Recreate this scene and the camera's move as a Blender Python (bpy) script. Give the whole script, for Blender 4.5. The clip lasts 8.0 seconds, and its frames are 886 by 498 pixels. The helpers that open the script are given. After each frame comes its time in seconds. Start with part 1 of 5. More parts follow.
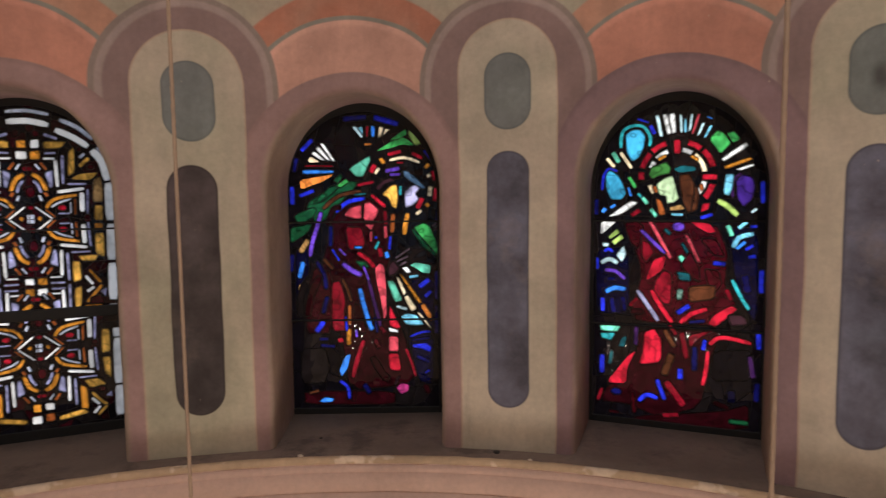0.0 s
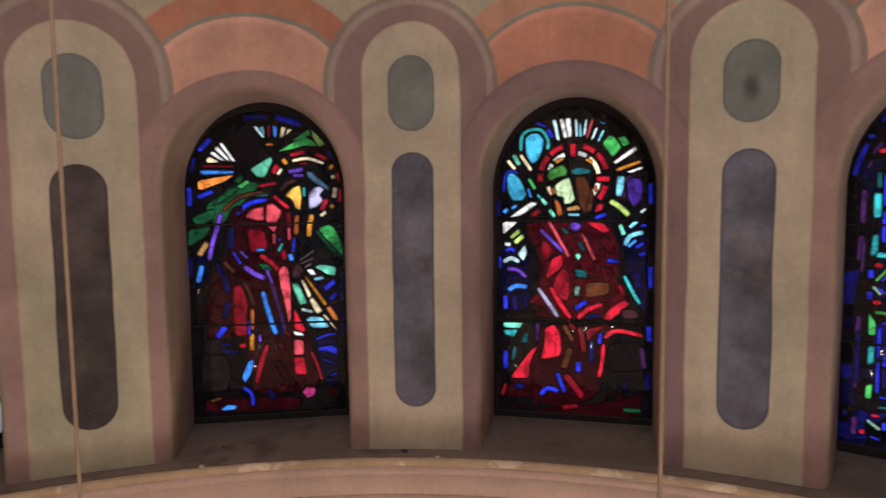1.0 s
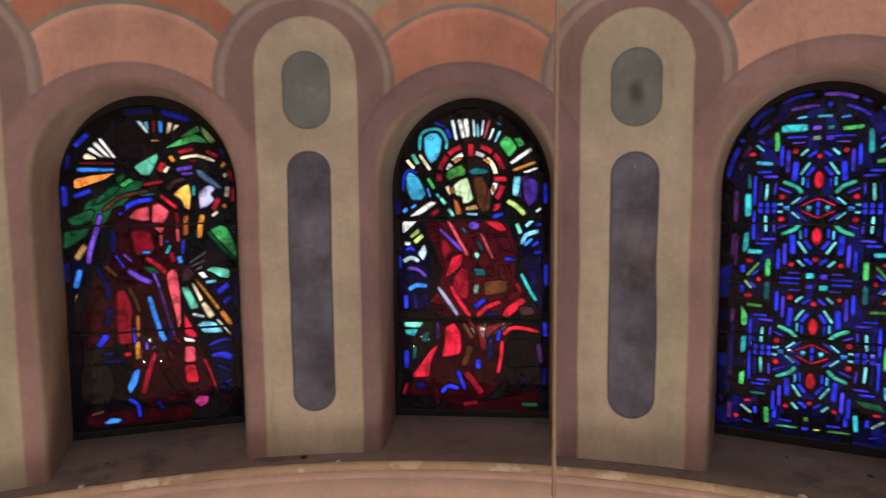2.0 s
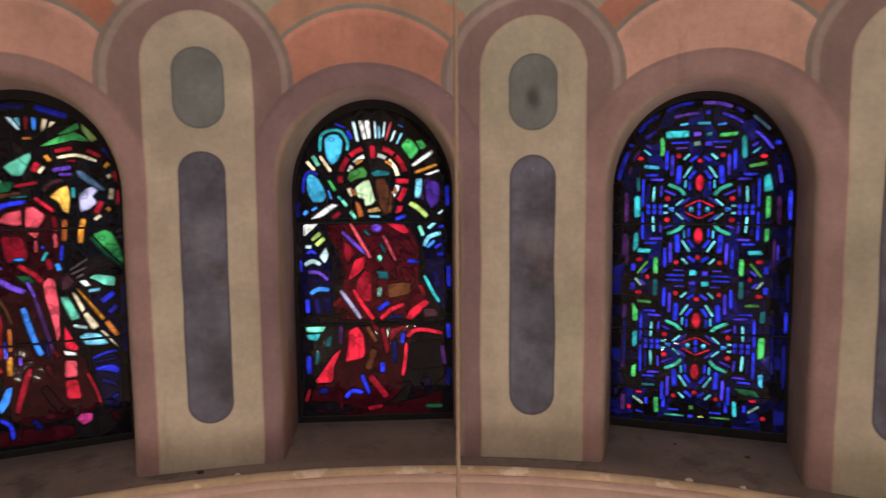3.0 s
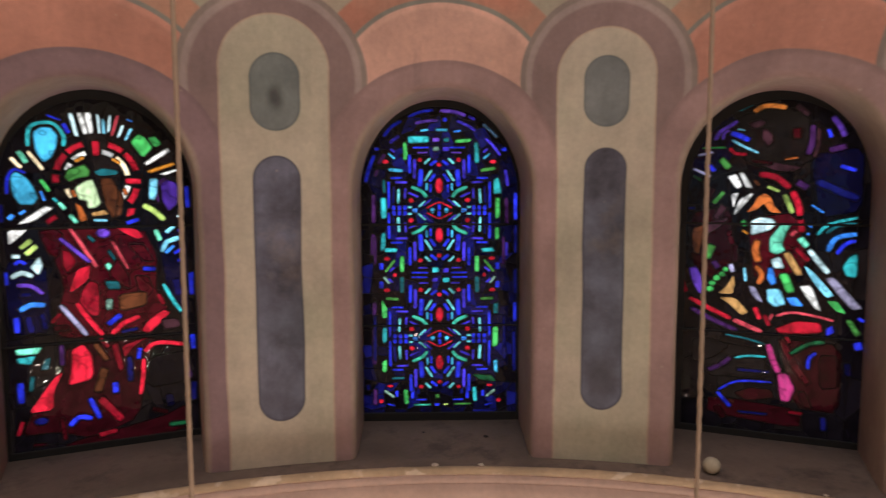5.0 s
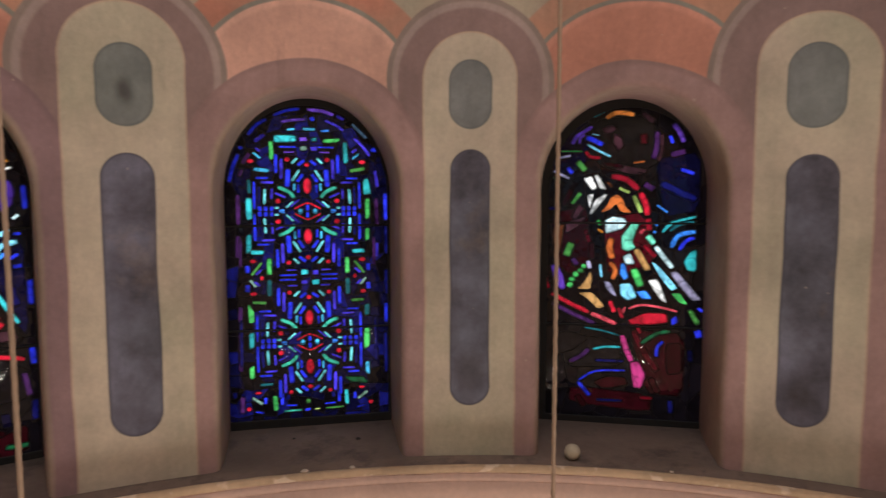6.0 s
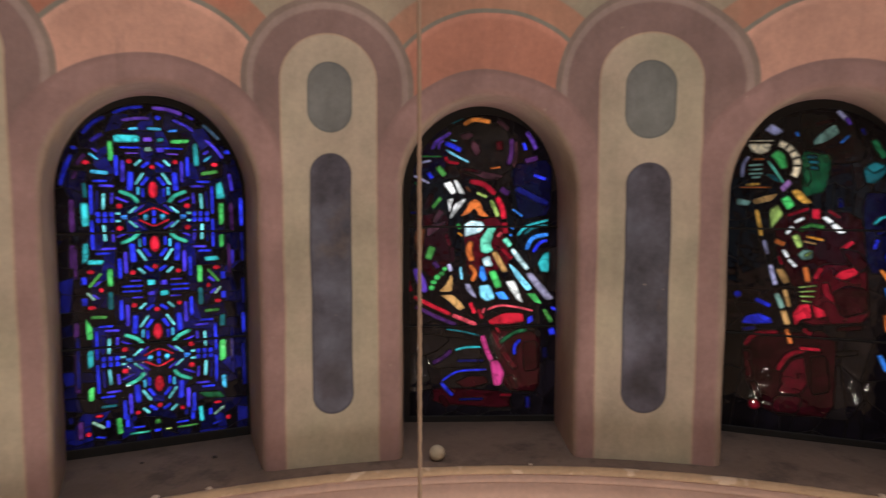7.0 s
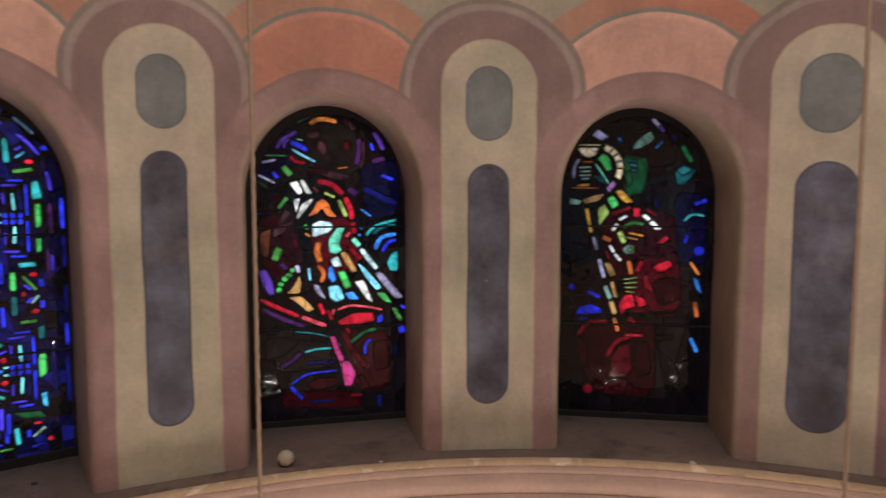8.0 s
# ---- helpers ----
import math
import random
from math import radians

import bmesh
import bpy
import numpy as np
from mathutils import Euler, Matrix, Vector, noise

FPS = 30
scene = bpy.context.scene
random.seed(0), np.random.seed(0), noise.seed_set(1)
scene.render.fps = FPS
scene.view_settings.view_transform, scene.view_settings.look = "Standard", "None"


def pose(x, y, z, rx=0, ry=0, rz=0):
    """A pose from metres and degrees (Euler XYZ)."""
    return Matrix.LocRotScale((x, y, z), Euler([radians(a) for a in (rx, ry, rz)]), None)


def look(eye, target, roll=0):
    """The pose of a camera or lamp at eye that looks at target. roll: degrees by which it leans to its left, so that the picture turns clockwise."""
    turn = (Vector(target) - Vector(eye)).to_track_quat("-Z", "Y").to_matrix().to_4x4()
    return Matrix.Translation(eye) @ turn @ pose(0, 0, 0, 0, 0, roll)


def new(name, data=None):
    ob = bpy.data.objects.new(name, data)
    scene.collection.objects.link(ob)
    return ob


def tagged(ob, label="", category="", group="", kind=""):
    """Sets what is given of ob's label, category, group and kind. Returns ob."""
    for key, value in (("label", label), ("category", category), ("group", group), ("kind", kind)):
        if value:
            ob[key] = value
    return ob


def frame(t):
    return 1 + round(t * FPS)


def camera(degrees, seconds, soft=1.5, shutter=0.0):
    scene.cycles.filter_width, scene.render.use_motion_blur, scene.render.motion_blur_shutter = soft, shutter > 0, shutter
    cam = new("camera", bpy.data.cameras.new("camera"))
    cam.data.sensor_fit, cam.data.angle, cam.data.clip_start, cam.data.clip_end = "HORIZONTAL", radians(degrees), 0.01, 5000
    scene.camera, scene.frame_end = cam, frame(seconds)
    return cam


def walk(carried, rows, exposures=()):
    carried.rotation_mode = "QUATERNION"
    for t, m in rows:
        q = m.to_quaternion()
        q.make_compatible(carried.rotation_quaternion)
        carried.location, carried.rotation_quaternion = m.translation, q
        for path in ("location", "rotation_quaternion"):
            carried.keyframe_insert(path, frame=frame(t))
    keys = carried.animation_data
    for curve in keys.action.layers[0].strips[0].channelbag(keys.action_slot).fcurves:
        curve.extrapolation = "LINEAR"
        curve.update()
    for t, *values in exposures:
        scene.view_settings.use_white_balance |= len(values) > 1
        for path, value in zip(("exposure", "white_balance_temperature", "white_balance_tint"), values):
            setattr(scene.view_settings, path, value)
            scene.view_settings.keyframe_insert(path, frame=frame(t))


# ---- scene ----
from mathutils import geometry

cam = camera(68.4, 8.0, soft=1.3, shutter=0.5)
PATH = [
    (0, pose(0.372, 0.585, -0.003, 85.029, 0.632, -1.653)),
    (0.5, pose(0.366, 0.570, -0.006, 85.084, 0.588, -5.803)),
    (1, pose(0.370, 0.565, -0.012, 85.208, 0.611, -9.958)),
    (1.5, pose(0.385, 0.570, 0.000, 84.972, 0.541, -14.193)),
    (3, pose(0.402, 0.586, 0.006, 84.864, 0.430, -26.879)),
    (3.5, pose(0.417, 0.582, -0.003, 85.019, 0.394, -31.391)),
    (4, pose(0.436, 0.578, 0.004, 84.955, 0.311, -36.690)),
    (4.5, pose(0.447, 0.565, 0.011, 84.856, 0.256, -42.064)),
    (6, pose(0.494, 0.502, -0.001, 85.068, 0.014, -57.744)),
    (6.5, pose(0.494, 0.501, -0.005, 85.255, 0.014, -63.557)),
    (7, pose(0.503, 0.513, 0.004, 85.371, -0.056, -69.958)),
    (7.5, pose(0.519, 0.488, 0.002, 85.355, -0.067, -76.305)),
    (8, pose(0.503, 0.449, 0.002, 85.418, -0.039, -82.123)),
]
walk(cam, PATH, [(0.0, -0.16), (1.0, -0.14), (3.5, 0.0), (6.0, 0.0), (8.0, 0.06)])

# ---- sizes of the drum, metres; eye height is z = 0, the centre of the drum is x = y = 0 ----
R = 3.4                 # inner face of the wall
BAY = 22.5              # degrees from window to window
AXES = [21.6, -0.95, -23.3, -45.75, -68.4, -90.8] + [-113.3 - 22.5 * i for i in range(10)]  # bearings of the windows, counted to the left of +y
OPENINGS = [21.55, -1.15, -23.25, -45.85, -68.05, -90.7] + AXES[6:]  # bearings of the niches cut for them
PIERS = [32.9, 10.1, -12.27, -34.62, -56.92, -79.1, -102.2] + [-124.55 - 22.5 * i for i in range(10)]  # bearings of the piers between them
R_PANE = 3.853          # plane of the glazing
LEDGE = -1.124          # top of the ledge
LIP = 3.286             # front edge of the ledge
HALF = R * radians(BAY) / 2
TOP = 1.30              # springing of the dome
FLOOR = -9.0

# ---- world, lights ----
world = bpy.data.worlds.new("sky")
scene.world = world
world.use_nodes = True
wn = world.node_tree
sky = wn.nodes.new("ShaderNodeTexSky")
sky.sky_type, sky.sun_disc = "NISHITA", False
sky.sun_elevation, sky.sun_rotation = radians(38), radians(34)
sky.dust_density = 3.0
wn.links.new(sky.outputs[0], wn.nodes["Background"].inputs[0])
wn.nodes["Background"].inputs[1].default_value = 0.15

sun = bpy.data.lights.new("sun", "SUN")
sun.energy, sun.angle, sun.color = 3.4, radians(12), (1.0, 0.95, 0.88)
sun_ob = new("sun", sun)
az = radians(-34)
sun_ob.matrix_world = look((-30 * math.sin(az), 30 * math.cos(az), 24), (0, 0, 0))

# unseen disc lamp added below the ledge, for light inferred to come from below
lamp = bpy.data.lights.new("added_lamp_below", "AREA")
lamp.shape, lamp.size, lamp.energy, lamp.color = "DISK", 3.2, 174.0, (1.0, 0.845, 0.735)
new("added_lamp_below", lamp).matrix_world = pose(1.5, -0.7, -5.2, 180, 0, 0)

# unseen fill lamp added at the dome's crown to light wall and ledge
top_lamp = bpy.data.lights.new("added_top_fill", "AREA")
top_lamp.shape, top_lamp.size, top_lamp.energy, top_lamp.color = "DISK", 2.0, 98.0, (1.0, 0.95, 0.96)
new("added_top_fill", top_lamp).matrix_world = pose(0, 0, 4.45, 0, 0, 0)

# unseen point lamps under the cornice behind the camera, added for glints in glass
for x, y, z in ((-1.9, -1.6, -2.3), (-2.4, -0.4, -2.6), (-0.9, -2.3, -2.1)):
    glint_lamp = bpy.data.lights.new("glint_lamp", "POINT")
    glint_lamp.energy, glint_lamp.shadow_soft_size, glint_lamp.color = 3.0, 0.014, (1.0, 0.88, 0.74)
    new("glint_lamp", glint_lamp).location = (x, y, z)


# ---- materials ----
class Nodes:
    """Short hand for building node trees."""

    def __init__(self, name):
        self.mat = bpy.data.materials.new(name)
        self.mat.use_nodes = True
        self.tree = self.mat.node_tree
        self.bsdf = self.tree.nodes["Principled BSDF"]
        self.out = self.tree.nodes["Material Output"]

    def node(self, kind, operation="", interpolation_type="", data_type="", blend_type="", uv_map=""):
        n = self.tree.nodes.new(kind)
        if operation:
            n.operation = operation
        if interpolation_type:
            n.interpolation_type = interpolation_type
        if data_type:
            n.data_type = data_type
        if blend_type:
            n.blend_type = blend_type
        if uv_map:
            n.uv_map = uv_map
        return n

    def put(self, sock, value):
        if isinstance(value, bpy.types.NodeSocket):
            self.tree.links.new(value, sock)
        elif isinstance(value, tuple) and len(value) == 3 and sock.type == "RGBA":
            sock.default_value = (*value, 1)
        else:
            sock.default_value = value

    def math(self, op, a, b=0.0, c=0.0):
        n = self.node("ShaderNodeMath", operation=op)
        for s, v in zip(n.inputs, (a, b, c)):
            self.put(s, v)
        return n.outputs[0]

    def length(self, a, b):
        return self.math("SQRT", self.math("ADD", self.math("MULTIPLY", a, a), self.math("MULTIPLY", b, b)))

    def inside(self, d, edge, soft=0.004):
        """1 where d < edge."""
        n = self.node("ShaderNodeMapRange", interpolation_type="SMOOTHSTEP")
        self.put(n.inputs[0], d)
        n.inputs[1].default_value, n.inputs[2].default_value = edge - soft, edge + soft
        n.inputs[3].default_value, n.inputs[4].default_value = 1, 0
        return n.outputs[0]

    def ramp(self, x, lo, hi, a, b):
        n = self.node("ShaderNodeMapRange")
        self.put(n.inputs[0], x)
        for s, v in zip(n.inputs[1:5], (lo, hi, a, b)):
            s.default_value = v
        return n.outputs[0]

    def mix(self, fac, a, b, blend="MIX"):
        n = self.node("ShaderNodeMix", data_type="RGBA", blend_type=blend)
        self.put(n.inputs[0], fac)
        self.put(n.inputs[6], a)
        self.put(n.inputs[7], b)
        return n.outputs[2]

    def coords(self):
        return self.node("ShaderNodeTexCoord").outputs["Object"]

    def noise(self, scale, detail=4.0, rough=0.55, vec=None, out=0):
        n = self.node("ShaderNodeTexNoise")
        n.inputs["Scale"].default_value, n.inputs["Detail"].default_value, n.inputs["Roughness"].default_value = scale, detail, rough
        if vec is not None:
            self.put(n.inputs["Vector"], vec)
        return n.outputs[out]

    def bump(self, height, strength, distance):
        n = self.node("ShaderNodeBump")
        n.inputs["Strength"].default_value, n.inputs["Distance"].default_value = strength, distance
        self.put(n.inputs["Height"], height)
        self.put(self.bsdf.inputs["Normal"], n.outputs[0])

    def worn(self, colour, low=0.82, high=1.12, scale=2.5, grain=0.06):
        """The colour with broad patches and fine grain."""
        v = self.coords()
        a = self.ramp(self.noise(scale, 5, 0.6, v), 0.3, 0.7, low, high)
        b = self.ramp(self.noise(45.0, 3, 0.6, v), 0.3, 0.7, 1 - grain, 1 + grain)
        m = self.math("MULTIPLY", a, b)
        comb = self.node("ShaderNodeCombineColor")
        for s in comb.inputs:
            self.put(s, m)
        return self.mix(1.0, colour, comb.outputs[0], "MULTIPLY")


def plaster(name, colour, rough=0.85, low=0.8, high=1.12, relief=0.25):
    n = Nodes(name)
    n.put(n.bsdf.inputs["Base Color"], n.worn(colour, low, high))
    n.bsdf.inputs["Roughness"].default_value = rough
    v = n.coords()
    n.bump(n.math("ADD", n.noise(9.0, 5, 0.6, v), n.math("MULTIPLY", n.noise(70.0, 3, 0.6, v), 0.25)), relief, 0.012)
    return n.mat


def painted_wall(name, salmon, orange, band, oval_left, oval_right, short_oval, left="b", right="b", crown=0.53, ring_top=0.757):
    """Fresco paint of one bay, from the wall's own flat coordinates: u along the wall from the window's axis, z height.
    left, right: the painted piers beside it; crown, ring_top: heights of the window's band and of the salmon field."""
    n = Nodes(name)
    uv = n.node("ShaderNodeUVMap", uv_map="wall")
    sep = n.node("ShaderNodeSeparateXYZ")
    n.put(sep.inputs[0], uv.outputs[0])
    v = n.coords()
    wob = n.node("ShaderNodeSeparateColor")
    n.put(wob.inputs[0], n.noise(3.2, 1.2, 0.45, v, out=1))
    shift = n.math("MULTIPLY", n.math("SUBTRACT", wob.outputs[0], 0.5), 0.016)
    u = n.math("ADD", sep.outputs[0], shift)
    z = n.math("MULTIPLY_ADD", n.math("SUBTRACT", wob.outputs[1], 0.5), 0.02, sep.outputs[1])
    up = n.math("ADD", n.math("MULTIPLY_ADD", n.math("SIGN", sep.outputs[0]), -HALF, sep.outputs[0]), shift)

    def arch(x, spring):
        return n.length(x, n.math("MAXIMUM", n.math("SUBTRACT", z, spring), 0.0))

    side = n.math("GREATER_THAN", sep.outputs[0], 0.0)

    def of_pier(key):
        """A measure of the pier on this side."""
        return n.ramp(side, 0.0, 1.0, PAINTED[left][key], PAINTED[right][key])

    def within(d, edge, soft=0.004):
        """1 where d is less than an edge that differs from side to side."""
        return n.inside(n.math("SUBTRACT", d, edge), 0.0, soft)

    def plus(value, more):
        return n.math("ADD", value, more)

    def upright_oval(wide, top, foot):
        """Distance from the spine of an oval with round ends."""
        mid = n.math("MULTIPLY", plus(top, foot), 0.5)
        half = n.math("SUBTRACT", n.math("MULTIPLY", n.math("SUBTRACT", top, foot), 0.5), wide)
        return n.length(up, n.math("MAXIMUM", n.math("SUBTRACT", n.math("ABSOLUTE", n.math("SUBTRACT", z, mid)), half), 0.0))

    cloud = n.ramp(n.noise(2.2, 5, 0.6, v), 0.35, 0.7, 0.0, 1.0)
    col = n.mix(cloud, (0.38, 0.36, 0.27), (0.46, 0.36, 0.27))
    ring = n.length(u, n.math("SUBTRACT", z, ring_top - 0.484))
    col = n.mix(n.inside(ring, 0.605, 0.006), col, n.mix(n.ramp(n.noise(3.1, 3, 0.5, v), 0.42, 0.66, 0.0, 0.8), orange, (0.47, 0.29, 0.205)))
    col = n.mix(n.inside(ring, 0.502), col, (0.27, 0.26, 0.22))
    col = n.mix(n.inside(ring, 0.484), col, tuple(min(1, c * 1.12 + 0.02) for c in salmon))
    col = n.mix(n.inside(ring, 0.462, 0.01), col, salmon)
    pier = arch(up, 0.445)
    outer = of_pier("outer")
    col = n.mix(within(pier, outer), col, (0.28, 0.225, 0.195))
    col = n.mix(within(pier, plus(outer, -0.022), 0.006), col, (0.385, 0.30, 0.27))
    col = n.mix(within(pier, plus(outer, -0.049), 0.008), col, (0.278, 0.190, 0.177))
    win = n.math("MAXIMUM", arch(u, crown - 0.505), 0.0)
    col = n.mix(n.inside(win, 0.505), col, tuple(c * 0.93 for c in band))
    col = n.mix(n.inside(win, 0.488, 0.012), col, n.mix(cloud, band, tuple(c * 1.2 for c in band)))
    reveal = n.inside(arch(u, 0.04), 0.383, 0.012)
    col = n.mix(reveal, col, (0.40, 0.31, 0.245))
    cream_half = of_pier("cream")
    cream = arch(up, n.math("SUBTRACT", of_pier("cream_top"), cream_half))
    col = n.mix(within(cream, plus(cream_half, 0.006)), col, n.mix(cloud, (0.50, 0.36, 0.27), (0.52, 0.41, 0.29)))
    col = n.mix(within(cream, cream_half, 0.006), col, n.mix(cloud, (0.54, 0.468, 0.368), (0.515, 0.468, 0.36)))
    stain = n.ramp(n.noise(4.6, 5, 0.6, v), 0.30, 0.68, 0.0, 1.0)
    short_half = of_pier("short")
    short = upright_oval(short_half, of_pier("short_top"), of_pier("short_foot"))
    col = n.mix(within(short, plus(short_half, 0.004)), col, tuple(c * 0.75 for c in short_oval))
    col = n.mix(within(short, plus(short_half, -0.003), 0.006), col, n.mix(stain, tuple(c * 0.8 for c in short_oval), tuple(c * 1.15 for c in short_oval)))
    tall_half = of_pier("tall")
    tall = upright_oval(tall_half, of_pier("tall_top"), of_pier("tall_foot"))
    tone = n.mix(side, oval_left, oval_right)
    blot = n.mix(n.math("MULTIPLY", stain, 1.0), (0.42, 0.38, 0.37), (1.38, 1.42, 1.48))
    col = n.mix(within(tall, plus(tall_half, 0.004)), col, n.mix(1.0, tone, (0.62, 0.6, 0.6), "MULTIPLY"))
    col = n.mix(within(tall, plus(tall_half, -0.003), 0.006), col, n.mix(1.0, tone, blot, "MULTIPLY"))
    # dark smudges with ragged edges: in the short oval, and at the foot of the tall one
    ragged = n.math("MULTIPLY", n.math("SUBTRACT", n.noise(11.0, 4, 0.6, v), 0.5), 0.9)
    spot = n.math("ADD", n.length(n.math("DIVIDE", up, 0.036), n.math("DIVIDE", n.math("SUBTRACT", z, 0.375), 0.06)), ragged)
    col = n.mix(n.math("MULTIPLY", n.inside(spot, 0.7, 0.6), of_pier("spot")), col, (0.045, 0.038, 0.040))
    sooty = n.math("ADD", n.length(n.math("DIVIDE", up, 0.085), n.math("DIVIDE", n.math("SUBTRACT", z, plus(of_pier("tall_foot"), 0.12)), 0.12)), ragged)
    sooty = n.math("MULTIPLY", n.inside(sooty, 0.75, 0.5), within(tall, tall_half, 0.006))
    col = n.mix(n.math("MULTIPLY", sooty, of_pier("sooty")), col, (0.058, 0.048, 0.052))
    brush = n.node("ShaderNodeMapping")
    n.put(brush.inputs["Vector"], v)
    brush.inputs["Scale"].default_value = (1.0, 1.0, 0.22)
    drag = n.ramp(n.noise(16.0, 5, 0.65, brush.outputs[0]), 0.3, 0.7, 0.93, 1.06)
    wash = n.node("ShaderNodeCombineColor")
    for k in wash.inputs:
        n.put(k, drag)
    col = n.mix(1.0, col, wash.outputs[0], "MULTIPLY")
    rub = n.ramp(n.noise(1.6, 6, 0.7, v), 0.60, 0.74, 0.0, 0.35)
    col = n.mix(rub, col, (0.36, 0.27, 0.21))
    damp = n.ramp(n.noise(1.1, 3, 0.5, v), 0.46, 0.64, 0.0, 0.55)
    col = n.mix(n.math("MULTIPLY", damp, within(cream, cream_half, 0.006)), col, n.mix(1.0, col, (0.80, 0.88, 0.80), "MULTIPLY"))
    soot = n.ramp(n.noise(6.5, 6, 0.62, brush.outputs[0]), 0.66, 0.80, 0.0, 0.35)
    col = n.mix(soot, col, (0.13, 0.10, 0.09))
    chip = n.ramp(n.noise(24.0, 4, 0.7, v), 0.70, 0.74, 0.0, 0.5)
    col = n.mix(chip, col, (0.58, 0.47, 0.38))
    n.put(n.bsdf.inputs["Base Color"], n.worn(col, 0.78, 1.14, 3.4, 0.06))
    n.bsdf.inputs["Roughness"].default_value = 0.82
    n.bump(n.math("ADD", n.noise(8.0, 5, 0.6, v), n.math("MULTIPLY", n.noise(60.0, 3, 0.6, v), 0.25)), 0.25, 0.012)
    return n.mat


# the painted piers: half widths, tops and feet of the cream panel, the tall and the short oval, and the arch round them
MEASURES = ("cream", "cream_top", "tall", "tall_top", "tall_foot", "short", "short_top", "short_foot", "outer", "spot", "sooty")
PAINTED = {name: dict(zip(MEASURES, row)) for name, row in (
    ("a", (0.220, 0.667, 0.098, 0.116, -0.947, 0.100, 0.542, 0.220, 0.365, 0.1, 0.3)), ("b", (0.200, 0.700, 0.085, 0.166, -0.930, 0.092, 0.568, 0.263, 0.376, 0.0, 0.25)),
    ("c", (0.207, 0.690, 0.089, 0.146, -0.931, 0.093, 0.544, 0.248, 0.365, 0.75, 0.35)), ("d", (0.188, 0.646, 0.081, 0.174, -0.901, 0.084, 0.537, 0.263, 0.350, 0.1, 0.65)),
    ("e", (0.200, 0.665, 0.089, 0.140, -0.914, 0.095, 0.554, 0.245, 0.395, 0.0, 0.3)), ("f", (0.210, 0.680, 0.110, 0.142, -0.970, 0.108, 0.568, 0.263, 0.385, 0.0, 0.6)))}
PINK, PALE, RUST = (0.58, 0.33, 0.255), (0.65, 0.385, 0.30), (0.545, 0.25, 0.178)
MAUVE, VIOLET = (0.335, 0.217, 0.204), (0.262, 0.170, 0.178)
GREY_OVAL, BROWN_OVAL, SLATE = (0.135, 0.136, 0.178), (0.085, 0.065, 0.065), (0.215, 0.232, 0.228)
paint_amber = painted_wall("fresco_amber_bay", RUST, (0.52, 0.27, 0.18), MAUVE, GREY_OVAL, BROWN_OVAL, SLATE, "b", "a")
paint_first = painted_wall("fresco_first_bay", PINK, (0.46, 0.19, 0.12), MAUVE, BROWN_OVAL, GREY_OVAL, SLATE, "a", "b", 0.502, 0.722)
paint_light = painted_wall("fresco_pink_bay", PINK, (0.46, 0.19, 0.12), MAUVE, GREY_OVAL, GREY_OVAL, SLATE)
paint_blue = painted_wall("fresco_pale_pink_bay", PALE, (0.50, 0.22, 0.15), MAUVE, GREY_OVAL, GREY_OVAL, SLATE, "c", "d", 0.532, 0.757)
paint_boat = painted_wall("fresco_boat_bay", RUST, (0.52, 0.27, 0.18), MAUVE, GREY_OVAL, GREY_OVAL, SLATE, "d", "e", 0.527, 0.756)
paint_cup = painted_wall("fresco_cup_bay", PALE, (0.50, 0.22, 0.15), MAUVE, GREY_OVAL, GREY_OVAL, SLATE, "e", "f", 0.53, 0.775)
paint_last = painted_wall("fresco_last_bay", RUST, (0.52, 0.27, 0.18), VIOLET, GREY_OVAL, GREY_OVAL, SLATE, "f", "b")
paint_deep = painted_wall("fresco_rust_bay", RUST, (0.52, 0.27, 0.18), VIOLET, GREY_OVAL, GREY_OVAL, SLATE, "b", "c", 0.525, 0.733)
grime = Nodes("sooty_ledge")
grime_v = grime.coords()
smear = grime.ramp(grime.noise(5.0, 6, 0.68, grime_v), 0.50, 0.66, 0.0, 0.75)
grime.put(grime.bsdf.inputs["Base Color"], grime.worn(grime.mix(smear, (0.19, 0.14, 0.115), (0.055, 0.042, 0.037)), 0.65, 1.2))
grime.bsdf.inputs["Roughness"].default_value = 0.95
grime.bump(grime.noise(22.0, 5, 0.65, grime_v), 0.35, 0.01)
dust = grime.mat
cornice_mat = plaster("cornice_plaster", (0.60, 0.42, 0.345), 0.8, 0.85, 1.1)
lip = Nodes("worn_cornice_edge")
lip_v = lip.coords()
bare = lip.ramp(lip.noise(6.0, 3, 0.6, lip_v), 0.58, 0.62, 0.0, 1.0)
lip.put(lip.bsdf.inputs["Base Color"], lip.worn(lip.mix(bare, (0.52, 0.38, 0.25), (0.72, 0.58, 0.44)), 0.75, 1.15))
lip.bsdf.inputs["Roughness"].default_value = 0.9
lip.bump(lip.noise(40.0, 4, 0.65, lip_v), 0.5, 0.008)
lip_mat = lip.mat
plain_wall = plaster("church_plaster", (0.50, 0.40, 0.31))
stone_floor = plaster("stone_floor", (0.32, 0.28, 0.24), 0.6)
lead = plaster("lead_came", (0.011, 0.0105, 0.011), 0.55, 0.7, 1.3, 0.1)
iron = plaster("dark_iron", (0.009, 0.0085, 0.008), 0.7, 0.7, 1.3, 0.1)
rope_mat = plaster("hemp_rope", (0.43, 0.315, 0.225), 0.9, 0.85, 1.1)
ball_mat = plaster("faded_felt", (0.54, 0.48, 0.36), 0.95, 0.8, 1.15)


